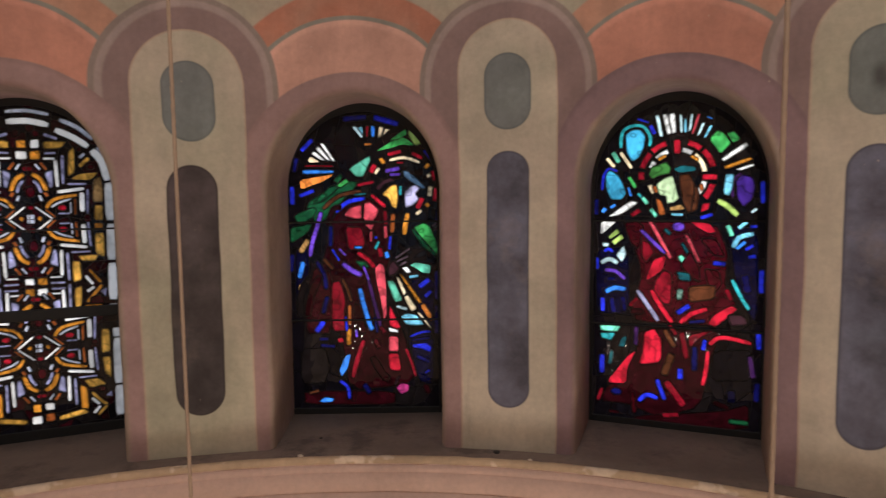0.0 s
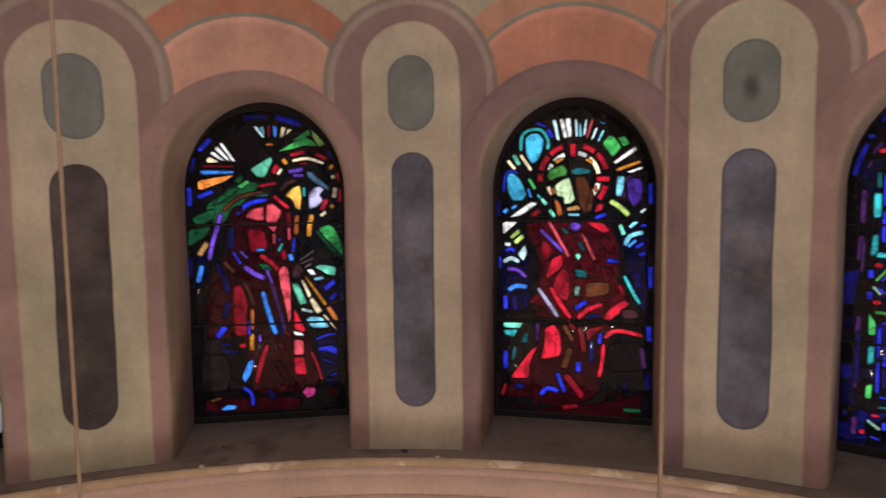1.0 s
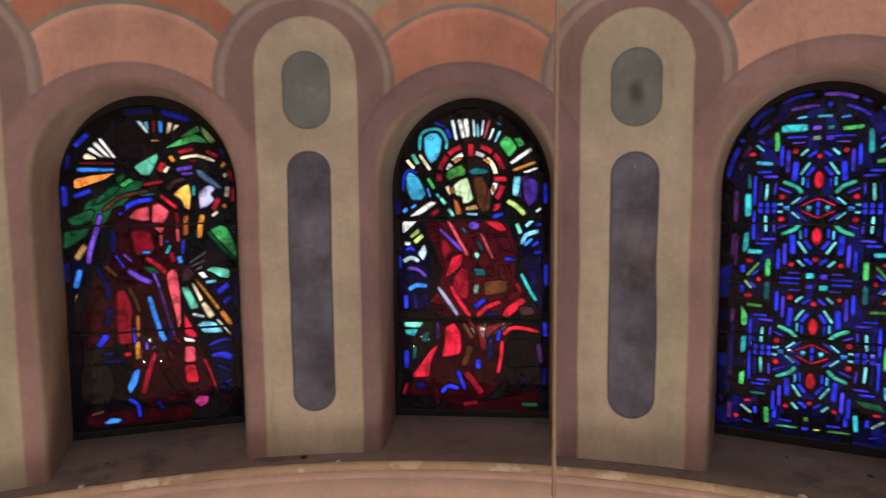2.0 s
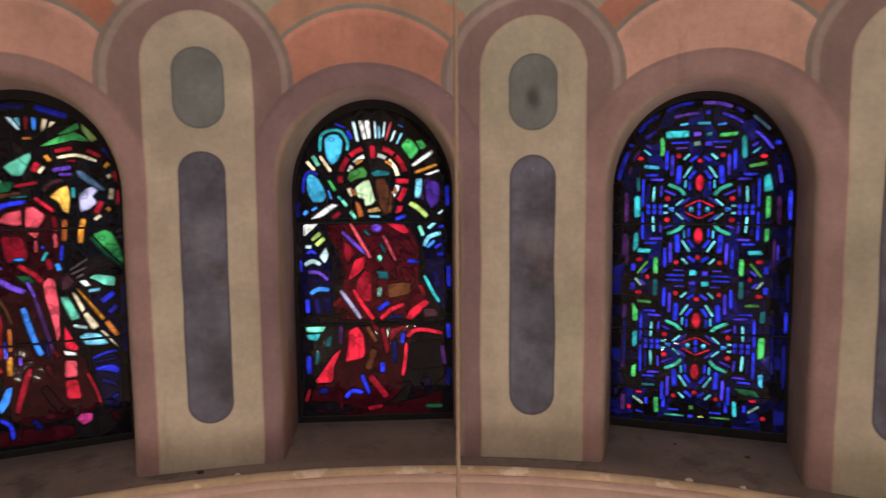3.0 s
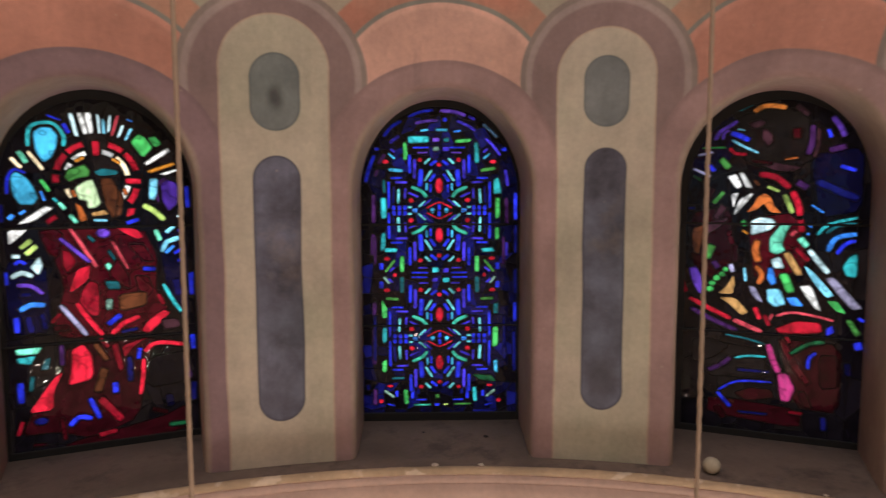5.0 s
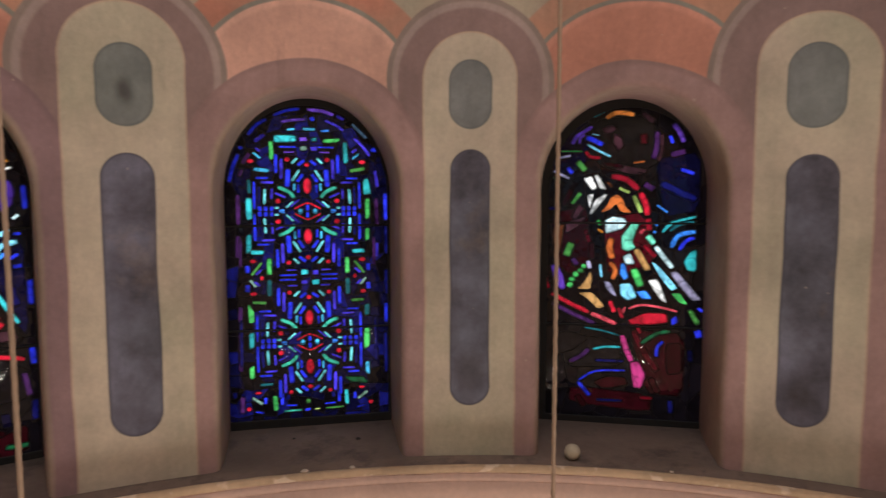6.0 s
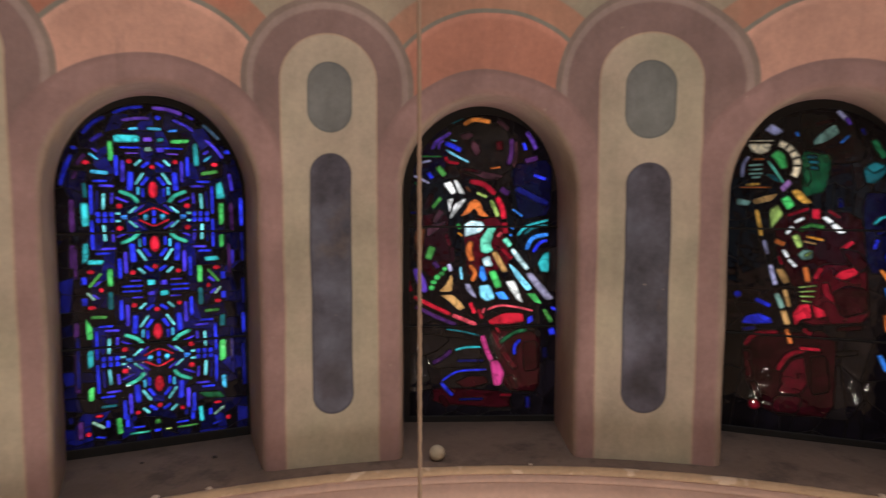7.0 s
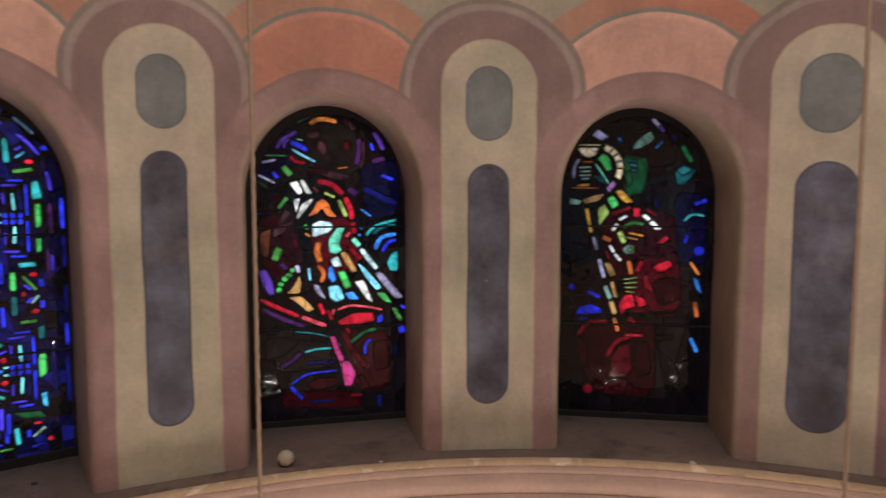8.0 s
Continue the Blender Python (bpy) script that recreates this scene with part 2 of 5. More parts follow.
# ---- helpers ----
def mesh_object(name, verts, faces, mats, uvs=None, smooth=True, face_mats=None, parent=None):
    me = bpy.data.meshes.new(name)
    me.from_pydata(verts, [], faces)
    for m in mats:
        me.materials.append(m)
    if uvs is not None:
        layer = me.uv_layers.new(name="wall")
        for loop in me.loops:
            layer.data[loop.index].uv = uvs[loop.vertex_index]
    me.polygons.foreach_set("use_smooth", [smooth] * len(faces))
    if face_mats:
        me.polygons.foreach_set("material_index", face_mats)
    me.update()
    ob = new(name, me)
    if parent is not None:
        ob.parent = parent
    return ob


def bearing(az, r, z):
    a = radians(az)
    return Vector((-r * math.sin(a), r * math.cos(a), z))


def bay_turn(az):
    return Matrix.Rotation(radians(az), 4, "Z")


def revolve(name, profile, mats, seg=192, face_mat=None):
    """A full ring from a profile of (radius, z)."""
    k = len(profile)
    verts = [bearing(360 * i / seg, r, z) for i in range(seg) for r, z in profile]
    faces, fm = [], []
    for i in range(seg):
        a, b = i * k, (i + 1) % seg * k
        for j in range(k - 1):
            faces.append((a + j, b + j, b + j + 1, a + j + 1))
            fm.append(face_mat[j] if face_mat else 0)
    return mesh_object(name, verts, faces, mats, face_mats=fm)


# ---- structure: the drum wall, bay by bay ----
OPEN_W, OPEN_RISE = 0.370, 0.425


def outline(e, count=44, sides=22):
    """The window opening's outline, grown by e: up the left side, over the arch, down the right side."""
    w, h = OPEN_W + e, OPEN_RISE + e
    pts = [(-w, LEDGE + (0.0 - LEDGE) * i / sides) for i in range(sides)]
    pts += [(-w * math.cos(math.pi * i / count), h * math.sin(math.pi * i / count)) for i in range(count + 1)]
    pts += [(w, LEDGE * i / sides) for i in range(1, sides + 1)]
    return pts


def on_wall(u, z, depth=0.0):
    return ((R + depth) * math.sin(u / R), (R + depth) * math.cos(u / R), z)


def edge_of_bay(u, z, left, right):
    """From the opening's axis out to the bay's rectangle; left, right: how far the piers' middles lie."""
    half = left if u < 0 else right
    if z <= 0:
        return (math.copysign(half, u), z)
    s = min(half / max(abs(u), 1e-6), TOP / max(z, 1e-6))
    return (u * s, z * s)


def paint_place(u, z, left, right):
    """Where a spot lies in the regular pattern: bays of slightly different width take it up beside the window."""
    off = (right if u > 0 else left) - HALF
    f = min(1.0, max(0.0, (abs(u) - 0.30) / 0.16))
    return (u - off * f * (1 if u > 0 else -1), z)


def window_bay(i, mat):
    az = OPENINGS[i]
    left, right = R * radians(PIERS[i] - az), R * radians(az - PIERS[i + 1])
    rings, uvs, k = [], [], None
    base = outline(0.036)
    far = [edge_of_bay(u, z, left, right) for u, z in base]
    steps = 12
    for i in range(steps, -1, -1):
        f = i / steps
        rings.append([on_wall(a + (c - a) * f, b + (d - b) * f) for (a, b), (c, d) in zip(base, far)])
        uvs.append([(a + (c - a) * f, b + (d - b) * f) for (a, b), (c, d) in zip(base, far)])
    for e, depth in ((0.024, 0.0015), (0.014, 0.005), (0.006, 0.013), (0.0015, 0.024), (0.0, 0.045), (0.0, 0.12), (0.002, 0.20), (0.005, 0.30), (0.009, 0.40), (0.012, 0.475)):
        ring = outline(e)
        pts = []
        for u, z in ring:
            w = 0.004 * noise.noise(Vector((u * 3 + az, z * 3, depth * 4)))
            pts.append((u + w, R * math.cos(u / R) + depth, z + w))
        rings.append(pts)
        uvs.append(outline(e))
    outer = outline(0.03)
    rings.append([(u, R + 0.60, z) for u, z in outer])
    uvs.append(outer)
    for f in (0.05, 0.5, 1.0):
        ring = [(a + (c - a) * f, b + (d - b) * f) for (a, b), (c, d) in zip(outer, far)]
        rings.append([on_wall(u, z, 0.62) for u, z in ring])
        uvs.append(ring)
    k = len(base)
    turn = bay_turn(az)
    verts = [turn @ Vector(p) for ring in rings for p in ring]
    flat = [paint_place(u, z, left, right) for ring in uvs for u, z in ring]
    faces = []
    for i in range(len(rings) - 1):
        for j in range(k - 1):
            a = i * k + j
            faces.append((a, a + k, a + k + 1, a + 1))
    per_ring = k - 1
    outer_from = (len(rings) - 5) * per_ring
    ob = mesh_object("wall_bay", verts, faces, [mat, plain_wall], flat, face_mats=[1 if n >= outer_from else 0 for n in range(len(faces))])
    return tagged(ob, "curved plaster wall bay with fresco arches around a window niche", "wall", kind="structure")


for i in range(16):
    window_bay(i, (paint_amber, paint_first, paint_deep, paint_blue, paint_boat, paint_cup, paint_last)[i] if i < 7 else paint_deep if i % 2 == 0 else paint_light)


def rough_ring(name, profile, mats, face_mat, seg=900, worn_rows=(), amount=0.004):
    """A revolved moulding whose named rows are chipped and uneven."""
    k = len(profile)
    verts = []
    for i in range(seg):
        a = 360 * i / seg
        for j, (r, z) in enumerate(profile):
            if j in worn_rows:
                p = Vector((a * 0.9, j * 0.4, 0.0))
                w = noise.noise(p) * 0.5 + noise.noise(p * 4.1) * 0.35
                chip = max(0.0, noise.noise(p * 0.45 + Vector((7, 3, 1))) - 0.35) * 5
                r, z = r + amount * (w + chip), z + amount * 0.5 * (w - chip)
            verts.append(bearing(a, r, z))
    faces, fm = [], []
    for i in range(seg):
        a, b = i * k, (i + 1) % seg * k
        for j in range(k - 1):
            faces.append((a + j, a + j + 1, b + j + 1, b + j))
            fm.append(face_mat[j])
    return mesh_object(name, verts, faces, mats, face_mats=fm)


# ---- ledge and cornice ----
ledge = revolve("ledge", [(4.02, LEDGE - 0.02), (4.02, LEDGE), (3.62, LEDGE + 0.001), (3.40, LEDGE), (3.296, LEDGE - 0.001), (3.296, LEDGE - 0.05)], [dust], 240)
tagged(ledge, "dusty brown ledge at the foot of the drum wall", "ledge", kind="structure")
PROFILE = [(3.302, LEDGE - 0.004), (3.300, LEDGE + 0.003), (3.288, LEDGE + 0.002), (3.283, LEDGE - 0.005), (3.283, LEDGE - 0.026),
           (3.286, LEDGE - 0.029), (3.286, LEDGE - 0.032), (3.280, LEDGE - 0.035), (3.275, LEDGE - 0.056), (3.278, LEDGE - 0.060),
           (3.277, LEDGE - 0.064), (3.270, LEDGE - 0.070), (3.262, LEDGE - 0.138), (3.266, LEDGE - 0.142), (3.266, LEDGE - 0.146),
           (3.256, LEDGE - 0.150), (3.240, LEDGE - 0.40), (3.30, LEDGE - 0.50)]
cornice = rough_ring("cornice", PROFILE, [cornice_mat, lip_mat], [1, 1, 1, 1, 0, 0, 0] + [0] * 10, worn_rows=(1, 2, 3, 4))
tagged(cornice, "pale pink moulded plaster cornice with a chipped ochre edge", "cornice", kind="structure")

# the church below and the dome above, plain and out of view; crown opening added
lower = revolve("wall_lower", [(3.30, LEDGE - 0.50), (3.42, -1.8), (3.42, FLOOR)], [plain_wall], 96)
tagged(lower, "plain plaster wall below the cornice", "wall", kind="structure")
dome_profile = [(R + 0.62, TOP)] + [(R, TOP)] + [(R * math.cos(radians(a)), TOP + R * math.sin(radians(a))) for a in range(6, 72, 6)] + [(1.05, TOP + R * 0.951), (1.05, TOP + R * 0.951 + 0.25), (1.4, TOP + R * 0.951 + 0.25)]
tagged(revolve("ceiling", dome_profile, [plain_wall], 96), "plain plaster dome with a round opening added for the fill lamp", "dome", kind="structure")
me_floor = mesh_object("floor", [bearing(360 * i / 64, 3.6, FLOOR) for i in range(64)], [tuple(range(64))], [stone_floor], smooth=False)
tagged(me_floor, "plain stone church floor", "floor", kind="structure")
# unseen ground, added pale so that it bounces sunlight up to the panes
bounce_mat = plaster("pale_bounce_ground", (0.42, 0.41, 0.38), 0.95)
tagged(mesh_object("ground", [(-1500, -1500, FLOOR - 0.1), (1500, -1500, FLOOR - 0.1), (1500, 1500, FLOOR - 0.1), (-1500, 1500, FLOOR - 0.1)], [(0, 1, 2, 3)], [bounce_mat], smooth=False),
       "pale open ground, unseen, added outside the church to bounce light up", "ground", kind="structure")


# ---- stained glass ----
def stained(name, colour, streak=0.25, trace=0.45):
    n = Nodes(name)
    v = n.coords()
    info = n.node("ShaderNodeObjectInfo")
    shift = n.node("ShaderNodeVectorMath", operation="ADD")
    n.put(shift.inputs[0], v)
    n.put(shift.inputs[1], info.outputs["Random"])
    stretch = n.node("ShaderNodeMapping")
    n.put(stretch.inputs["Vector"], shift.outputs[0])
    stretch.inputs["Scale"].default_value = (1.0, 1.0, 0.35)
    stretch.inputs["Rotation"].default_value = (0.0, 0.5, 0.0)
    a = n.ramp(n.noise(38.0, 4, 0.6, stretch.outputs[0]), 0.3, 0.7, 1 - streak, 1 + streak)
    b = n.ramp(info.outputs["Random"], 0, 1, 0.70, 1.2)
    m = n.math("MULTIPLY", a, b)
    # dark brushed lines and shading fired onto the glass
    stroke = n.math("ABSOLUTE", n.math("SUBTRACT", n.noise(13.0, 1.5, 0.5, shift.outputs[0]), 0.5))
    m = n.math("MULTIPLY", m, n.ramp(stroke, 0.0, 0.035, trace, 1.0))
    m = n.math("MULTIPLY", m, n.ramp(n.noise(17.0, 2, 0.5, shift.outputs[0]), 0.33, 0.6, 0.3 + 0.5 * trace, 1.1))
    comb = n.node("ShaderNodeCombineColor")
    for k in comb.inputs:
        n.put(k, m)
    col = n.mix(1.0, colour, comb.outputs[0], "MULTIPLY")
    trans = n.node("ShaderNodeBsdfTranslucent")
    n.put(trans.inputs["Color"], col)
    gloss = n.node("ShaderNodeBsdfGlossy")
    gloss.inputs["Roughness"].default_value = 0.035
    bump = n.node("ShaderNodeBump")
    bump.inputs["Strength"].default_value, bump.inputs["Distance"].default_value = 0.6, 0.004
    n.put(bump.inputs["Height"], n.noise(16.0, 1, 0.5, shift.outputs[0]))
    n.put(gloss.inputs["Normal"], bump.outputs[0])
    fres = n.node("ShaderNodeFresnel")
    fres.inputs[0].default_value = 1.45
    mixer = n.node("ShaderNodeMixShader")
    n.put(mixer.inputs[0], fres.outputs[0])
    n.put(mixer.inputs[1], trans.outputs[0])
    n.put(mixer.inputs[2], gloss.outputs[0])
    n.put(n.out.inputs[0], mixer.outputs[0])
    return n.mat


GLASS, DIM_RIM = {}, {}  # full glass colour, and a rim copy dimmed for matting paint and painted-in glow
def glass(key, colour, streak=0.25, trace=0.45, rim_dim=0.42):
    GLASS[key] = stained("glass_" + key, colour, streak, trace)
    DIM_RIM[key] = stained("dim_rim_glass_" + key, tuple(c * rim_dim for c in colour), streak, trace)


glass("white", (0.88, 0.93, 0.98))
glass("clear", (0.99, 0.995, 1.0), 0.04, 1.0, 0.8)
glass("pearl", (0.62, 0.66, 0.80), 0.15, 0.8)
glass("ice", (0.55, 0.82, 0.95))
glass("cream", (0.95, 0.80, 0.55))
glass("amber", (0.74, 0.29, 0.035), 0.4)
glass("gold", (0.86, 0.46, 0.085), 0.4)
glass("orange", (0.80, 0.25, 0.05), 0.4)
glass("lilac", (0.42, 0.42, 0.70))
glass("violet", (0.15, 0.06, 0.62))
glass("purple", (0.045, 0.012, 0.085))
glass("blue", (0.018, 0.030, 0.70))
glass("navy", (0.004, 0.005, 0.085))
glass("azure", (0.04, 0.25, 0.98))
glass("sky", (0.20, 0.65, 0.95))
glass("teal", (0.03, 0.42, 0.50))
glass("deep_teal", (0.008, 0.10, 0.13))
glass("mint", (0.15, 0.68, 0.50))
glass("green", (0.06, 0.48, 0.12))
glass("forest", (0.008, 0.085, 0.035))
glass("lime", (0.40, 0.60, 0.16))
glass("red", (0.52, 0.012, 0.035))
glass("rose", (0.66, 0.075, 0.115))
glass("crimson", (0.20, 0.005, 0.016))
glass("ink", (0.0020, 0.0022, 0.020))
glass("garnet", (0.048, 0.002, 0.006))
glass("wine", (0.017, 0.0012, 0.003))
glass("brown", (0.10, 0.032, 0.014))
glass("plum", (0.042, 0.015, 0.024))
glass("magenta", (0.42, 0.035, 0.19))
glass("cerulean", (0.05, 0.40, 0.72))
glass("indigo", (0.045, 0.030, 0.56))
glass("aqua", (0.13, 0.58, 0.68))
glass("jade", (0.05, 0.50, 0.38))
glass("grape", (0.055, 0.02, 0.26))
glass("tan", (0.42, 0.24, 0.09))
glass("rust", (0.46, 0.12, 0.03))
glass("steel", (0.06, 0.12, 0.22))
glass("slate", (0.12, 0.08, 0.115))
glass("moss", (0.05, 0.22, 0.05))
glass("celadon", (0.48, 0.68, 0.42))
glass("sage", (0.20, 0.38, 0.33))
glass("orchid", (0.40, 0.20, 0.55))
glass("smoke", (0.006, 0.0045, 0.005))
glass("black", (0.0025, 0.002, 0.0035))


def grow(poly, e):
    """The polygon with every side moved out by e."""
    area = sum(a[0] * b[1] - b[0] * a[1] for a, b in zip(poly, poly[1:] + poly[:1]))
    if area < 0:
        poly = poly[::-1]
    out = []
    for i in range(len(poly)):
        p, q, r = Vector(poly[i - 1]), Vector(poly[i]), Vector(poly[(i + 1) % len(poly)])
        d1, d2 = (q - p).normalized(), (r - q).normalized()
        n1, n2 = Vector((d1.y, -d1.x)), Vector((d2.y, -d2.x))
        m = n1 + n2
        if m.length < 1e-6:
            m = n1
        m.normalize()
        s = e / max(0.5, m.dot(n1))
        out.append((q.x + m.x * s, q.y + m.y * s))
    return out


PANE_W, PANE_RISE = 0.388, 0.415


def pane_outline(e=0.0):
    w, h = PANE_W + e, PANE_RISE + e
    return [(-w, LEDGE + 0.004 - e * 0.3), (w, LEDGE + 0.004 - e * 0.3)] + [(w * math.cos(math.pi * i / 40), h * math.sin(math.pi * i / 40)) for i in range(41)]


class Cartoon:
    """A drawing of glass shapes, laid one over another; what lies on top cuts what lies below.
    Drawn on a grid: x0 is the middle, y0 the crown of the arch, sx and sy the metres of one step."""

    def __init__(self, x0, y0, sx, sy, lean=0.0, came=0.0024):
        self.x0, self.y0, self.sx, self.sy, self.lean, self.came = x0, y0, sx, sy, lean, came
        self.shapes = []
        self.field_end = 0  # shapes up to here are joined into one part

    def at(self, x, y):
        return ((x - self.x0 - self.lean * (y - self.y0)) * self.sx, PANE_RISE - (y - self.y0) * self.sy)

    def poly(self, colour, pts, rim_width=0.0, came=None):
        came = self.came if came is None else came
        self.shapes.append((grow(pts, came), None))
        self.shapes.append((grow(pts, 0.0), colour))
        # inner core at full colour; the dimmed rim makes the piece seem to glow
        if rim_width:
            outer, inner = grow(pts, 0.0), grow(pts, -rim_width)
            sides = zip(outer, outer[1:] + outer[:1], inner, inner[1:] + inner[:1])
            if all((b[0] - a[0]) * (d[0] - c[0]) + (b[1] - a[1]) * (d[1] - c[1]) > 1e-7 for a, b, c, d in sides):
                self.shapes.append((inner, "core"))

    def oval(self, colour, x, y, rx, ry, turn=0.0, sides=14):
        c, s = math.cos(radians(turn)), math.sin(radians(turn))
        pts = []
        for i in range(sides):
            a = 2 * math.pi * i / sides
            px, py = rx * math.cos(a), ry * math.sin(a)
            pts.append(self.at(x + px * c - py * s, y + px * s + py * c))
        self.poly(colour, pts, 0.26 * min(rx, ry) * self.sx)

    def ground(self, colours, across, down, seed, zones=(), mirror=False):
        """Uneven pieces over the whole window, the field on which the rest is drawn. zones: (x, y, rx, ry, colours), the later ones on top."""
        rng = random.Random(seed)
        w, h = 2 * PANE_W / across, (PANE_RISE - LEDGE) / down
        knots, tint = {}, {}
        for j in range(-1, down + 2):
            for i in range(-1, across + 2):
                knots[i, j] = (-PANE_W + w * (i + rng.uniform(-0.34, 0.34) + 0.3 * (j % 2) * (not mirror)), LEDGE + h * (j + rng.uniform(-0.34, 0.34)))
                if mirror and i > across / 2:
                    u, z = knots[across - i, j]
                    knots[i, j] = (-u, z)
                elif mirror and i == across / 2:
                    knots[i, j] = (0.0, knots[i, j][1])
        for j in range(-1, down + 1):
            for i in range(-1, across + 1):
                pts = [knots[i, j], knots[i + 1, j], knots[i + 1, j + 1], knots[i, j + 1]]
                cu, cz = sum(p[0] for p in pts) / 4, sum(p[1] for p in pts) / 4
                y = self.y0 + (PANE_RISE - cz) / self.sy
                x = self.x0 + cu / self.sx + self.lean * (y - self.y0)
                pick = colours
                for zx, zy, rx, ry, some in zones:
                    if ((x - zx) / rx) ** 2 + ((y - zy) / ry) ** 2 < 1:
                        pick = some
                tint[i, j] = rng.choice(pick)
                if mirror and i >= across / 2:
                    tint[i, j] = tint[across - 1 - i, j]
                self.shapes.append((grow(pts, -self.came * 0.5), tint[i, j]))


class Drawing(Cartoon):
    """A drawing in millimetres from the window's axis and the eye's height; flip and turn mirror it about cx and cz."""

    cx, cz, flip, turn = 0, 0, 1, 1

    def at(self, x, y):
        return ((self.cx + self.flip * x) * 0.001, (self.cz + self.turn * y) * 0.001)

    def shard(self, colour, *xy):
        """A piece with slightly rounded corners."""
        pts = [Vector(self.at(xy[i], xy[i + 1])) for i in range(0, len(xy), 2)]
        soft = []
        for p, q in zip(pts, pts[1:] + pts[:1]):
            soft += [tuple(p.lerp(q, 0.14)), tuple(p.lerp(q, 0.86))]
        area = abs(sum(a[0] * b[1] - b[0] * a[1] for a, b in zip(soft, soft[1:] + soft[:1]))) / 2
        self.poly(colour, soft, min(0.005, 0.10 * math.sqrt(area)))

    def strip(self, colour, width, *xy):
        """A slender piece along a smooth line, narrower at its ends."""
        pts = [Vector(self.at(xy[i], xy[i + 1])) for i in range(0, len(xy), 2)]
        line = []
        for i in range(len(pts) - 1):
            a, b, c, d = pts[max(i - 1, 0)], pts[i], pts[i + 1], pts[min(i + 2, len(pts) - 1)]
            for f in (0.0, 0.15, 0.5, 0.85) if len(pts) == 2 else (0.0, 0.33, 0.67):
                line.append(0.5 * (2 * b + (c - a) * f + (2 * a - 5 * b + 4 * c - d) * f * f + (3 * b - a - 3 * c + d) * f ** 3))
        line.append(pts[-1])
        left, right = [], []
        for i, p in enumerate(line):
            d = (line[min(i + 1, len(line) - 1)] - line[max(i - 1, 0)]).normalized()
            w = width * 0.0005 * (0.68 if i in (0, len(line) - 1) else 1.0)
            left.append((p.x - d.y * w, p.y + d.x * w))
            right.append((p.x + d.y * w, p.y - d.x * w))
        self.poly(colour, left + right[::-1], 0.00016 * width)

    def sector(self, colour, x, y, r1, r2, a1, a2):
        """A piece of a ring; angles in degrees, 0 to the right, 90 up."""
        k = max(2, int(abs(a2 - a1) / 10))
        an = [radians(a1 + (a2 - a1) * i / k) for i in range(k + 1)]
        pts = [self.at(x + r2 * math.cos(a), y + r2 * math.sin(a)) for a in an]
        pts += [self.at(x + r1 * math.cos(a), y + r1 * math.sin(a)) for a in reversed(an)]
        self.poly(colour, pts, 0.00015 * abs(r2 - r1))


def drawing(cx=0, cz=0):
    c = Drawing(0, 0, 0.001, 0.001)
    c.cx, c.cz = cx, cz
    return c


def sheet(verts2, tris, front, back):
    """A sheet with its rim: triangles at front, side walls back to back."""
    used = {}
    verts, faces = [], []
    for t in tris:
        for i in t:
            if i not in used:
                used[i] = len(verts)
                verts.append((verts2[i][0], front, verts2[i][1]))
    edges = {}
    for t in tris:
        # seen from inside the drum, the front looks along -y
        f = tuple(used[i] for i in t)
        faces.append(f)
        for a, b in zip(f, f[1:] + f[:1]):
            edges[(a, b)] = True
    rim = [(a, b) for a, b in edges if (b, a) not in edges]
    deep = {}
    for a, b in rim:
        for i in (a, b):
            if i not in deep:
                deep[i] = len(verts)
                verts.append((verts[i][0], back, verts[i][2]))
        faces.append((b, a, deep[a], deep[b]))
    return verts, faces


def covered(points, poly):
    """Which of the points lie inside a polygon."""
    x, y = points[:, 0], points[:, 1]
    odd = np.zeros(len(points), bool)
    for (x1, y1), (x2, y2) in zip(poly, poly[1:] + poly[:1]):
        if y1 != y2:
            odd ^= ((y1 > y) != (y2 > y)) & (x < (x2 - x1) * (y - y1) / (y2 - y1) + x1)
    return odd


